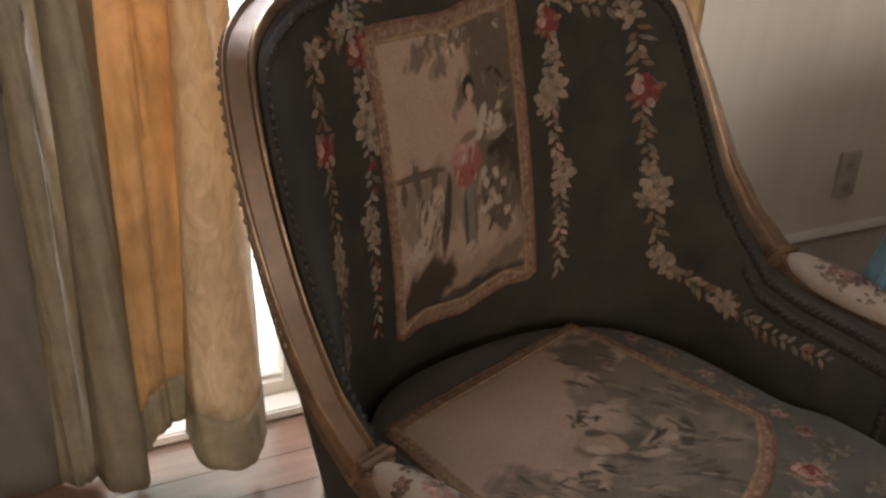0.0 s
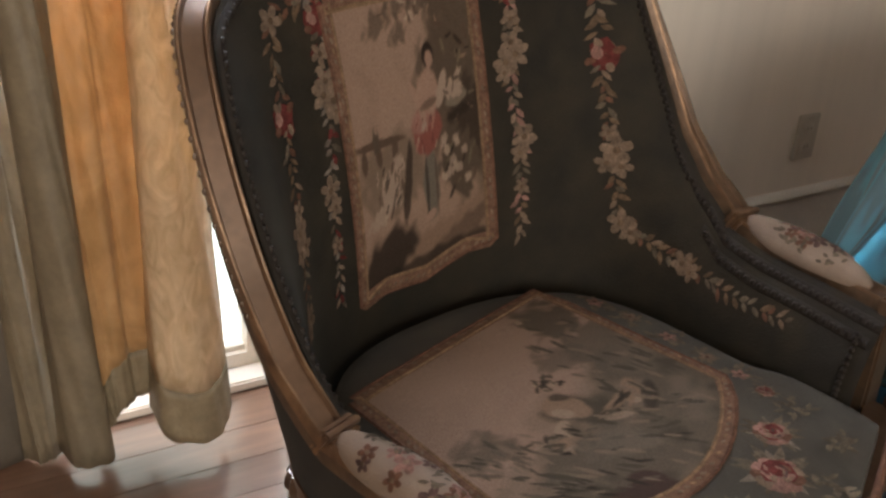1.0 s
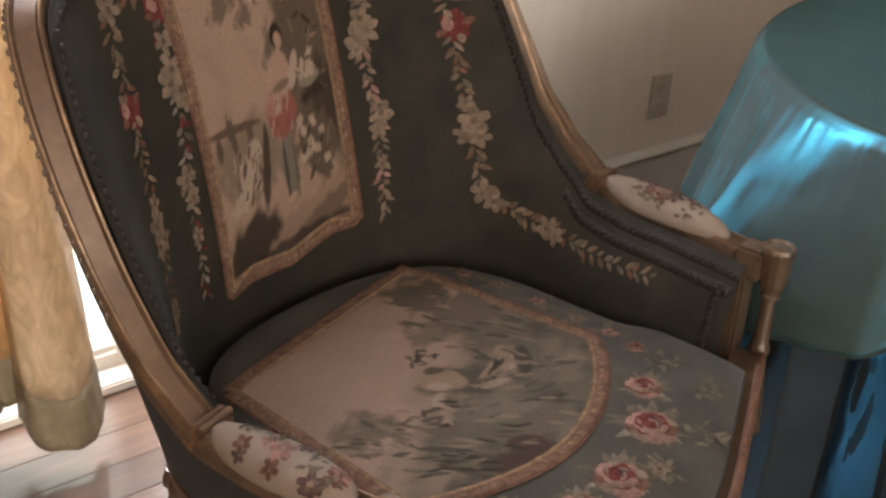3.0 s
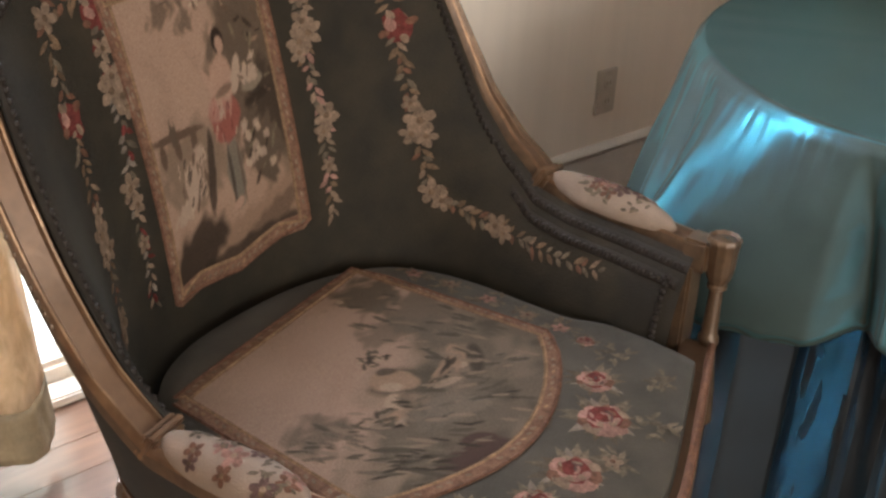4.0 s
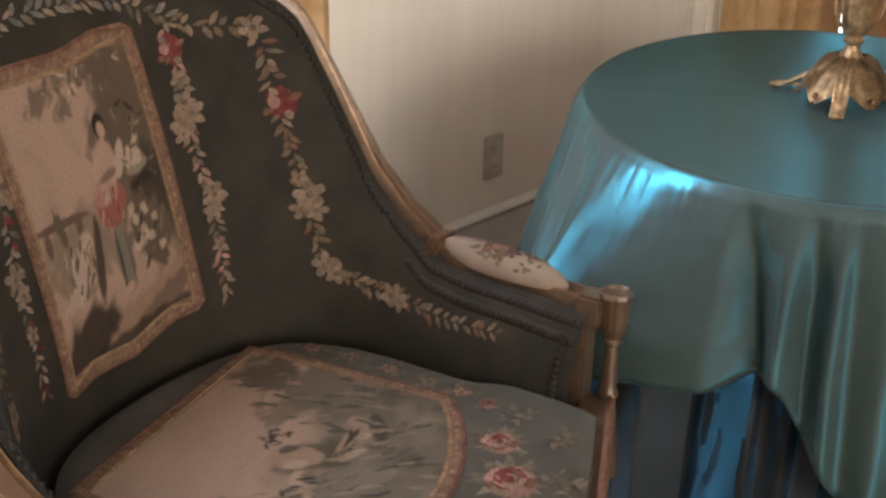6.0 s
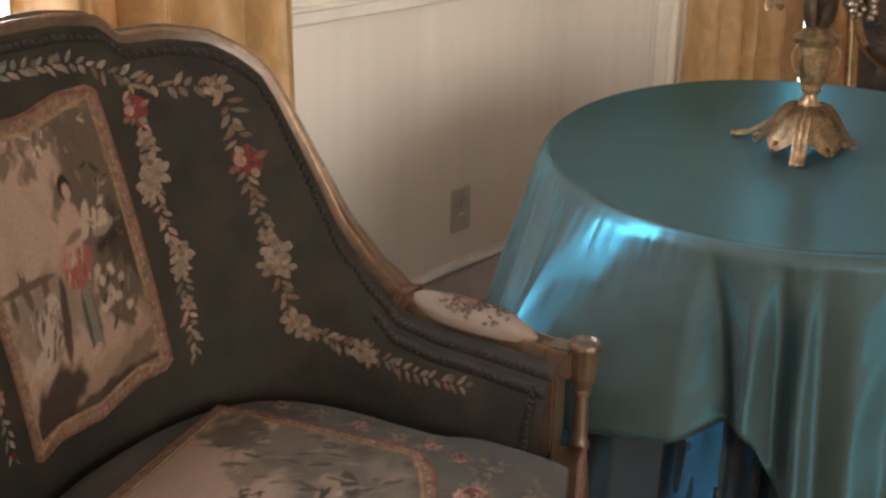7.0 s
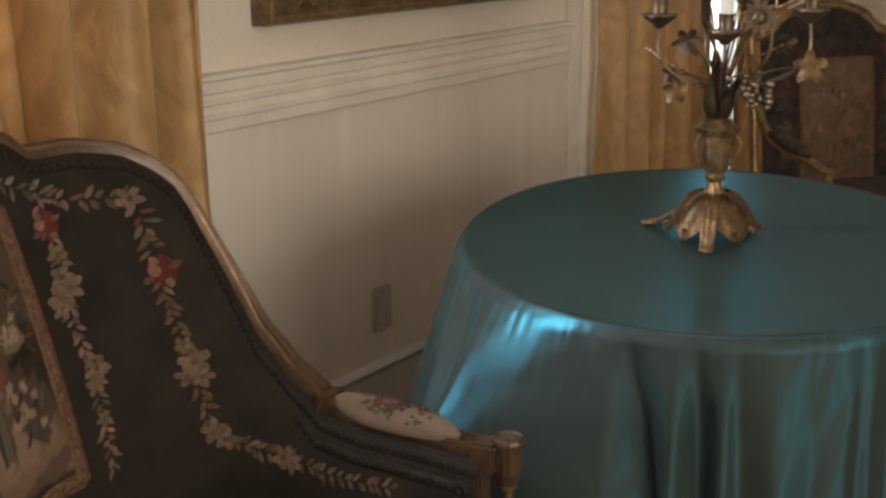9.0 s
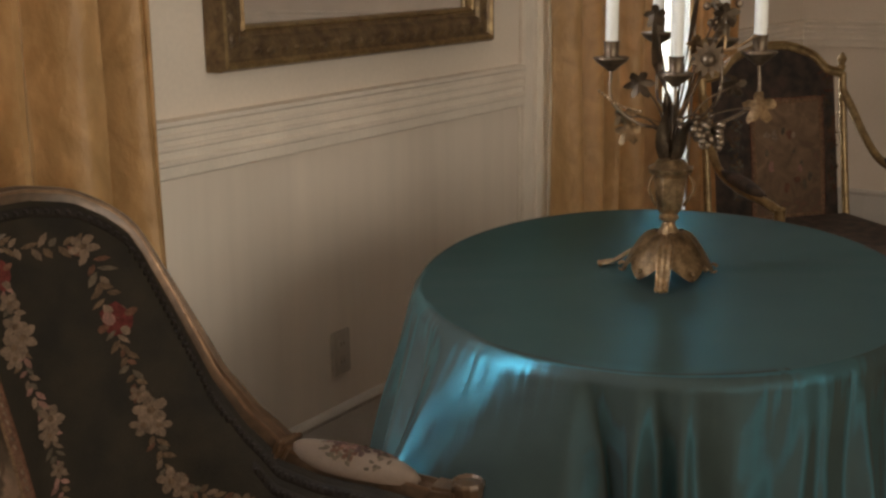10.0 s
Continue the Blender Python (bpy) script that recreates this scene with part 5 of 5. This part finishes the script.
part("knop", bm, M_BRASS, cd)
for (dx, fw), r0 in zip(FEET, fr):
    d = (SIDE * dx + TOWARD * fw)
    e = Vector((-d.y, d.x, 0)).normalized()
    bm = bmesh.new()
    u = d.normalized()
    rows = []
    for p, w, h in zip(smooth_line([u * (r0 * q) + Vector((0, 0, z)) for q, z in (((.22, .080), (.42, .070), (.62, .058), (.80, .036), (.92, .016), (1.02, .008), (1.08, .007)) if fw > 0 else
                                                                            ((.22, .072), (.42, .052), (.60, .036), (.76, .022), (.90, .012), (1.02, .008), (1.06, .007)))], 24),
                       np.linspace(.016, .0105, 25), np.linspace(.006, .0045, 25)):
        rows.append([p + e * (w * c) + Vector((0, 0, h * z)) for c, z in ((-1, -.6), (-1, .4), (-.75, 1), (-.35, .5), (0, 1.1), (.35, .5), (.75, 1), (1, .4), (1, -.6), (0, -1))])
    vs = grid(bm, rows, close_v=True)
    bm.faces.new(vs[0])
    bm.faces.new(vs[-1])
    for g in (-1, 0, 1):
        blob(bm, u * (r0 * (1.06 if g else 1.10)) + e * (.007 * g) + Vector((0, 0, .006)), .006, (1, 1, .9), 8)
    part("foot", bm, M_BRASS, cd, "scrolled gilt foot")
bm = bmesh.new()
lathe(bm, [(.010, .118), (.018, .122), (.023, .130), (.027, .160), (.030, .188), (.039, .196), (.041, .203), (.030, .209), (.024, .217), (.010, .221)], 24, flute=.04, flutes=8)
part("vase", bm, M_BRASS, cd, "small gilt urn")
for k in range(3):
    bm = bmesh.new()
    a = 2.1 * k + .5
    p = [Vector((.030 * math.cos(a), .030 * math.sin(a), .198)), Vector((.046 * math.cos(a), .046 * math.sin(a), .172)), Vector((.030 * math.cos(a), .028 * math.sin(a), .136))]
    tube(bm, smooth_line(p, 10), .003, 6)
    part("handle", bm, M_BRASS, cd)


def leaf_blade(pts, width, cup=.25, mid=1.0):
    """A long leaf along a line, with a raised middle rib."""
    bm = bmesh.new()
    line = smooth_line(pts, 14)
    rows = []
    for i, p in enumerate(line):
        f = i / (len(line) - 1)
        w = width * math.sin(math.pi * min(f * .92 + .06, 1)) ** .8
        t = (line[min(i + 1, len(line) - 1)] - line[max(i - 1, 0)]).normalized()
        s = t.cross(Vector((.2, .3, 1))).normalized()
        up = s.cross(t)
        rows.append([p + s * (w * q) + up * (cup * w * abs(q)) for q in (-1, -.5, 0, .5, 1)])
    grid(bm, rows)
    ext = bmesh.ops.solidify(bm, geom=bm.faces[:], thickness=.0014)
    return bm


def star_leaf(c, r, normal, lobes=5, seed=1):
    bm = bmesh.new()
    n = Vector(normal).normalized()
    a = n.orthogonal().normalized()
    b = n.cross(a)
    rnd = random.Random(seed)
    k = lobes * 6
    mid = bm.verts.new(Vector(c) + n * .006)
    ring = []
    for i in range(k):
        t = 2 * math.pi * i / k
        q = r * (.52 + .48 * abs(math.cos(lobes * t / 2)) ** 1.2) * rnd.uniform(.9, 1.1)
        ring.append(bm.verts.new(Vector(c) + q * (math.cos(t) * a + math.sin(t) * b) - n * .006 * (q / r) ** 2 + n * .002 * math.sin(lobes * t)))
    for i in range(k):
        bm.faces.new((mid, ring[i], ring[(i + 1) % k]))
    bmesh.ops.solidify(bm, geom=bm.faces[:], thickness=.0015)
    return bm


# stems: each branch rises from the urn to a cup with a candle
BRANCH = [(-.109, 1.150, .01, True), (.004, 1.125, .03, True), (.145, 1.160, .0, True), (.085, 1.175, -.10, True), (-.03, 1.185, -.12, True)]
for sx, z, fw, _ in BRANCH:
    bm = bmesh.new()
    tube(bm, smooth_line([cp(0, .95), cp(sx * .1, 1.02, fw * .2), cp(sx * .55, 1.035 + .02 * (abs(sx) < .05), fw * .6), cp(sx * .98, 1.075, fw), cp(sx, z - .02, fw)], 24), .0036, 7, .8)
    part("branch", bm, M_BRONZE, cd, "thin dark bronze stem")
    bm = bmesh.new()
    c = cp(sx, z, fw)
    lathe(bm, [(.006, -.022), (.012, -.016), (.026, -.006), (.031, .000), (.030, .003), (.014, .003), (.012, .008), (.0135, .028), (.015, .031), (.011, .031)], 20, c, flute=.04, flutes=7)
    cup = part("candle_cup", bm, M_BRONZE, cd, "bronze drip cup")
    bm = bmesh.new()
    lathe(bm, [(.0112, .012), (.0112, .23), (.0095, .236), (.003, .240)], 16, c)
    part("candle", bm, M_WAX, cd, "white wax candle")
for pts, w in (([cp(0, .945), cp(-.010, .985, .01), cp(-.012, 1.03, .015), cp(-.004, 1.075, .01)], .016), ([cp(0, .945), cp(.015, .985, .015), cp(.022, 1.02, .02), cp(.045, 1.05, .03)], .015),
               ([cp(0, .945), cp(.002, .99, -.015), cp(-.004, 1.04, -.03), cp(-.012, 1.09, -.04)], .015), ([cp(0, 1.0), cp(-.005, 1.06), cp(-.03, 1.14, -.02), cp(-.034, 1.23, -.02)], .010),
               ([cp(0, 1.0), cp(.01, 1.08), cp(.028, 1.18, -.03), cp(.04, 1.27, -.03)], .010)):
    part("long_leaf", leaf_blade(pts, w), M_BRONZE, cd, "dark bronze blade leaf")
for c, r, lob, light in ((cp(.147, 1.068, .02), .031, 5, 1), (cp(-.077, 1.022, .02), .026, 5, 1), (cp(-.088, 1.045, .0), .020, 4, 1), (cp(-.060, 1.105, .0), .028, 6, 0),
                         (cp(.105, 1.10, -.02), .022, 5, 0), (cp(.085, 1.225, .0), .024, 5, 0), (cp(-.035, 1.225, .0), .022, 5, 0), (cp(.038, 1.175, .01), .020, 5, 1)):
    n = TOWARD + Vector((.15 * lob - .7, .2, .35))
    lf = part("vine_leaf", star_leaf(c, r, n, lob, int(abs(c.x) * 999)), M_BRASS if light else M_BRONZE, cd, "gilt vine leaf" if light else "")
    bm = bmesh.new()
    tube(bm, smooth_line([cp(0, 1.0), (c + cp(0, 1.04)) * .5, c], 12), .0018, 6)
    part("tendril", bm, M_BRONZE, cd)
# open flower with petals
fl = cp(.058, 1.150, .035)
bm = bmesh.new()
nn = (TOWARD + Vector((.1, 0, .25))).normalized()
aa = nn.orthogonal().normalized()
bb = nn.cross(aa)
for k in range(12):
    t = 2 * math.pi * k / 12
    d = aa * math.cos(t) + bb * math.sin(t)
    e = aa * -math.sin(t) + bb * math.cos(t)
    vs = [bm.verts.new(fl + d * r + e * w + nn * h) for r, w, h in ((.010, -.004, .004), (.020, -.006, .007), (.034, 0, .002), (.020, .006, .007), (.010, .004, .004))]
    bm.faces.new(vs)
bmesh.ops.solidify(bm, geom=bm.faces[:], thickness=.0015)
blob(bm, fl + nn * .003, .013, (1, 1, 1), 10)
part("flower", bm, M_BRONZE, cd, "bronze daisy with a domed centre")
bm = bmesh.new()
tube(bm, smooth_line([cp(0, 1.0), cp(.02, 1.06, .02), cp(.045, 1.12, .02), fl - nn * .004], 14), .0025, 6)
part("tendril", bm, M_BRONZE, cd)
# grapes and bead chains
for (sx, z, fw), count, rr in (((.066, 1.020, .02), 26, .0075), ((.078, 1.225, -.02), 20, .0075), ((.035, 1.03, .0), 14, .007)):
    bm = bmesh.new()
    rnd = random.Random(int(z * 1000))
    for k in range(count):
        f = (k / count)
        q = .024 * (1 - .6 * f)
        blob(bm, cp(sx + rnd.uniform(-1, 1) * q * 1.5, z + .02 - .045 * f, fw + rnd.uniform(-1, 1) * q), rr, seg=7)
    tagged(part("grape_cluster", bm, M_BRONZE, cd, "bronze bunch of grapes"), kind="stuff")
    bm = bmesh.new()
    tube(bm, smooth_line([cp(0, 1.0), cp(sx * .5, (z + 1.05) / 2, fw), cp(sx, z + .02, fw)], 14), .002, 6)
    part("tendril", bm, M_BRONZE, cd)
for p0, p1, sag in (((-.128, 1.094), (-.055, 1.058), -.008), ((.085, 1.165), (.135, 1.19), -.004)):
    bm = bmesh.new()
    for k in range(14):
        f = k / 13
        blob(bm, cp(p0[0] + (p1[0] - p0[0]) * f, p0[1] + (p1[1] - p0[1]) * f + sag * math.sin(math.pi * f), .02), .0034, seg=6)
    tube(bm, smooth_line([cp(0, 1.03), cp((p0[0] + p1[0]) * .35, p1[1] - .005, .015), cp(p1[0] if abs(p1[0]) < abs(p0[0]) else p0[0], p1[1] if abs(p1[0]) < abs(p0[0]) else p0[1], .02)], 12), .0018, 6)
    part("bead_spray", bm, M_BRASS, cd, "gilt beaded spray")

# ---- mirror over the chair rail ----
mr = thing("wall_mirror", pose(0, 0, 0), "rectangular mirror in a dark gilt carved frame on the wall", "mirror")
mx0, mx1, mz0, mz1 = 1.980, 3.075, 1.093, 2.25
fprof = [(0, 0), (0, .040), (.006, .052), (.014, .054), (.020, .046), (.026, .040), (.052, .046), (.066, .040), (.072, .030), (.082, .030), (.088, .036), (.094, .030), (.098, .014), (.098, 0)]
for name, c in (("frame_bottom", 0), ("frame_right", 1), ("frame_top", 2), ("frame_left", 3)):
    cs = [(mx0, mz0, 1, 1), (mx1, mz0, -1, 1), (mx1, mz1, -1, -1), (mx0, mz1, 1, -1)]
    bm = bmesh.new()
    rows = []
    p, q = cs[c], cs[(c + 1) % 4]
    for x, z, sx, sz in (p, q):
        rows.append([Vector((x + sx * w, -.004 - d, z + sz * w)) for w, d in fprof])
    grid(bm, rows, close_v=True)
    for idx, f in enumerate(bm.faces):
        f.material_index = 1 if idx % len(fprof) in (2, 3, 9, 10, 11) else 0
    P, Q = Vector((p[0], 0, p[1])), Vector((q[0], 0, q[1]))
    n = int((Q - P).length / .045)
    inn = Vector(((p[2] + q[2]) / 2, 0, (p[3] + q[3]) / 2)).normalized()
    rnd = random.Random(c)
    for k in range(2, n - 1):
        m0 = P + (Q - P) * ((k + .5) / n) + inn * (.040 + rnd.uniform(-.004, .004))
        blob(bm, (m0.x, -.046, m0.z), .011, (1.3, .5, .8) if c % 2 == 0 else (.8, .5, 1.3), 7)
        blob(bm, (m0.x + rnd.uniform(-.012, .012), -.046, m0.z + rnd.uniform(-.012, .012)), .007, (1, .7, 1), 6)
    part(name, bm, [M_FRAME, M_GILT_BRIGHT], mr)
part("mirror_glass", boxmesh(mx0 + .096, mx1 - .096, -.018, -.012, mz0 + .096, mz1 - .096), M_MIRROR, mr, "slightly dull mirror glass", smooth=False)

# ---- socket plate ----
oc = thing("outlet_plate", pose(2.390, -.006, .341), "beige wall socket cover plate", "outlet")
part("plate", boxmesh(-.036, .036, -.008, .002, -.059, .059, bevel=.003), M_PLATE, oc)
for z in (-.024, .024):
    bm = bmesh.new()
    lathe(bm, [(.0165, -.001), (.0165, .002), (.015, .003), (.002, .003)], 18)
    bmesh.ops.rotate(bm, verts=bm.verts, cent=(0, 0, 0), matrix=Matrix.Rotation(radians(90), 3, "X"))
    bmesh.ops.translate(bm, verts=bm.verts, vec=(0, -.0075, z))
    so = part("socket", bm, M_PLATE, oc)
    for x in (-.006, .006):
        part("slot", boxmesh(x - .0012, x + .0012, -.0112, -.0102, z - .004, z + .005), M_SLOT, so, smooth=False)


# ---- far open armchair ----
def open_armchair(m):
    ch = thing("open_armchair", m, "gilt open armchair with a square tapestry back by the window", "armchair", "upholstered salon chairs")
    W, ZB, ZT, LEAN_ = .262, .44, .965, .16
    def P(u, z, d=0.0):
        return Vector((u, .24 + (z - .45) * LEAN_ + d, z))
    bm = bmesh.new()
    rows = [[P(-W + .03 + (2 * W - .06) * i / 12, ZB + (ZT - ZB - .02) * j / 12, -.022 * (math.sin(math.pi * i / 12) * math.sin(math.pi * j / 12)) ** .5) for i in range(13)] for j in range(13)]
    grid(bm, rows)
    bmesh.ops.solidify(bm, geom=bm.faces[:], thickness=-.02)
    part("backrest", bm, M_REDWOOL, ch, "dark flowered tapestry")
    def place(a, b, lift):
        i, j = (a + W - .03) / (2 * W - .06), (b - ZB) / (ZT - ZB - .02)
        k = max(math.sin(math.pi * min(max(i, 0), 1)) * math.sin(math.pi * min(max(j, 0), 1)), 0) ** .5
        return P(a, b, -.022 * k - .003 - lift)
    cl = Cloth(place, NAMES)
    cl.rnd.seed(41)
    cl.patch(-.10, .165, .475, .855, "bank", 8, 8, .001)
    pict = part("back_picture", cl.bm, [M_FARPIC] * len(NAMES), ch, "brown pastoral picture in a gold woven border")
    cl = Cloth(place, NAMES)
    cl.rnd.seed(43)
    for i in range(16):
        cl.oval(cl.rnd.uniform(-.06, .13), cl.rnd.uniform(.53, .76), cl.rnd.uniform(.006, .014), cl.rnd.uniform(.006, .020), cl.rnd.uniform(-.3, .3), ("dusk", "rust", "bank", "dusk", "pink")[i % 5], .0018 + .0001 * (i % 5), 9, .3)
    cl.braid([(-.10, .855), (-.10, .475), (.165, .475), (.165, .855), (-.10, .855)], .02)
    for i in range(60):
        g = -1 if i % 2 else 1
        cl.tuft(.02 + g * cl.rnd.uniform(.165, .20), cl.rnd.uniform(.54, .95), .012, ("rust", "ochre", "olive", "blue")[i % 4], 4, .018, .001)
    tagged(part("back_motif", cl.bm, SLOTS, pict), kind="stuff")
    # gilt back frame with an arched crest
    bm = bmesh.new()
    tube(bm, smooth_line([P(-W, .44), P(-W, .75), P(-W - .004, ZT - .03)], 12), .013, 10)
    part("back_post", bm, M_GILT_BRIGHT, ch)
    bm = bmesh.new()
    tube(bm, smooth_line([P(W, .44), P(W, .75), P(W + .004, ZT - .03)], 12), .013, 10)
    part("back_post", bm, M_GILT_BRIGHT, ch)
    bm = bmesh.new()
    pts = [P(-W, ZT - .035), P(-.20, ZT - .02), P(-.15, ZT + .025), P(-.07, ZT + .055), P(0, ZT + .062), P(.07, ZT + .055), P(.15, ZT + .025), P(.20, ZT - .02), P(W, ZT - .035)]
    tube(bm, smooth_line(pts, 48), .013, 10)
    tube(bm, smooth_line([p + Vector((0, -.012, .014)) for p in pts], 48), .006, 8)
    part("crest_rail", bm, M_GILT_BRIGHT, ch, "arched gilt crest")
    bm = bmesh.new()
    rows = [[P(-.19 + .38 * i / 16, ZT - .03 + j * (.035 + .05 * math.sin(math.pi * i / 16)) , -.006) for i in range(17)] for j in range(2)]
    grid(bm, rows)
    bmesh.ops.solidify(bm, geom=bm.faces[:], thickness=-.012)
    part("crest_panel", bm, M_REDWOOL, ch)
    bm = bmesh.new()
    tube(bm, [P(-W, ZB - .02), P(W, ZB - .02)], .012, 10)
    part("lower_back_rail", bm, M_GILT_BRIGHT, ch)
    for g in (-1, 1):
        bm = bmesh.new()
        lathe(bm, [(.012, 0), (.017, .008), (.010, .016), (.015, .028), (.016, .036), (.008, .048), (.003, .056)], 14, P(g * W, ZT - .02))
        part("finial", bm, M_GILT_BRIGHT, ch, "small turned finial")
        bm = bmesh.new()
        arm = smooth_line([P(g * W, .88), P(g * (W + .014), .82, -.03), P(g * (W + .026), .73, -.08), Vector((g * (W + .034), .13, .665)), Vector((g * (W + .04), .0, .632)), Vector((g * (W + .038), -.14, .618)), Vector((g * (W + .03), -.20, .60))], 36)
        tube(bm, arm, .014, 10)
        part("arm", bm, M_GILT_BRIGHT, ch, "curved gilt arm")
        bm = bmesh.new()
        rows = []
        for i in range(13):
            f = i / 12
            r = max(math.sin(math.pi * min(max(f, .01), .99)), 0) ** .4
            c = Vector((g * (W + .038), .11 - .24 * f, .668 - .034 * f))
            rows.append([c + Vector((.024 * r * math.cos(a), 0, .022 * r * math.sin(a))) for a in (2 * math.pi * k / 12 for k in range(12))])
        vs = grid(bm, rows, close_v=True)
        part("arm_pad", bm, M_REDWOOL, ch, "dark tapestry arm pad")
        bm = bmesh.new()
        tube(bm, smooth_line([(g * (W + .03), -.20, .61), (g * (W + .02), -.185, .54), (g * W, -.17, .46), (g * W, -.17, .40)], 14), .017, 10)
        part("arm_support", bm, M_GILT_BRIGHT, ch)
        for y in (-.22, .24):
            bm = bmesh.new()
            lathe(bm, [(.026, .40), (.028, .36), (.020, .345), (.026, .33), (.014, .03), (.018, .02), (.012, 0)], 18, (g * (W - .01), y, 0), flute=.05, flutes=9)
            part("leg", bm, M_GILT_BRIGHT, ch)
    part("seat_frame", boxmesh(-W - .02, W + .02, -.25, .26, .36, .42, bevel=.01), M_GILT_BRIGHT, ch)
    bm = boxmesh(-W, W, -.24, .24, .415, .475)
    bmesh.ops.bevel(bm, geom=bm.edges[:], offset=.024, segments=3, affect="EDGES")
    part("seat", bm, M_REDWOOL, ch, "dark tapestry seat")
    return ch


open_armchair(Matrix.Translation((3.80, -.81, 0)) @ pose(0, 0, 0, 0, 0, -38))
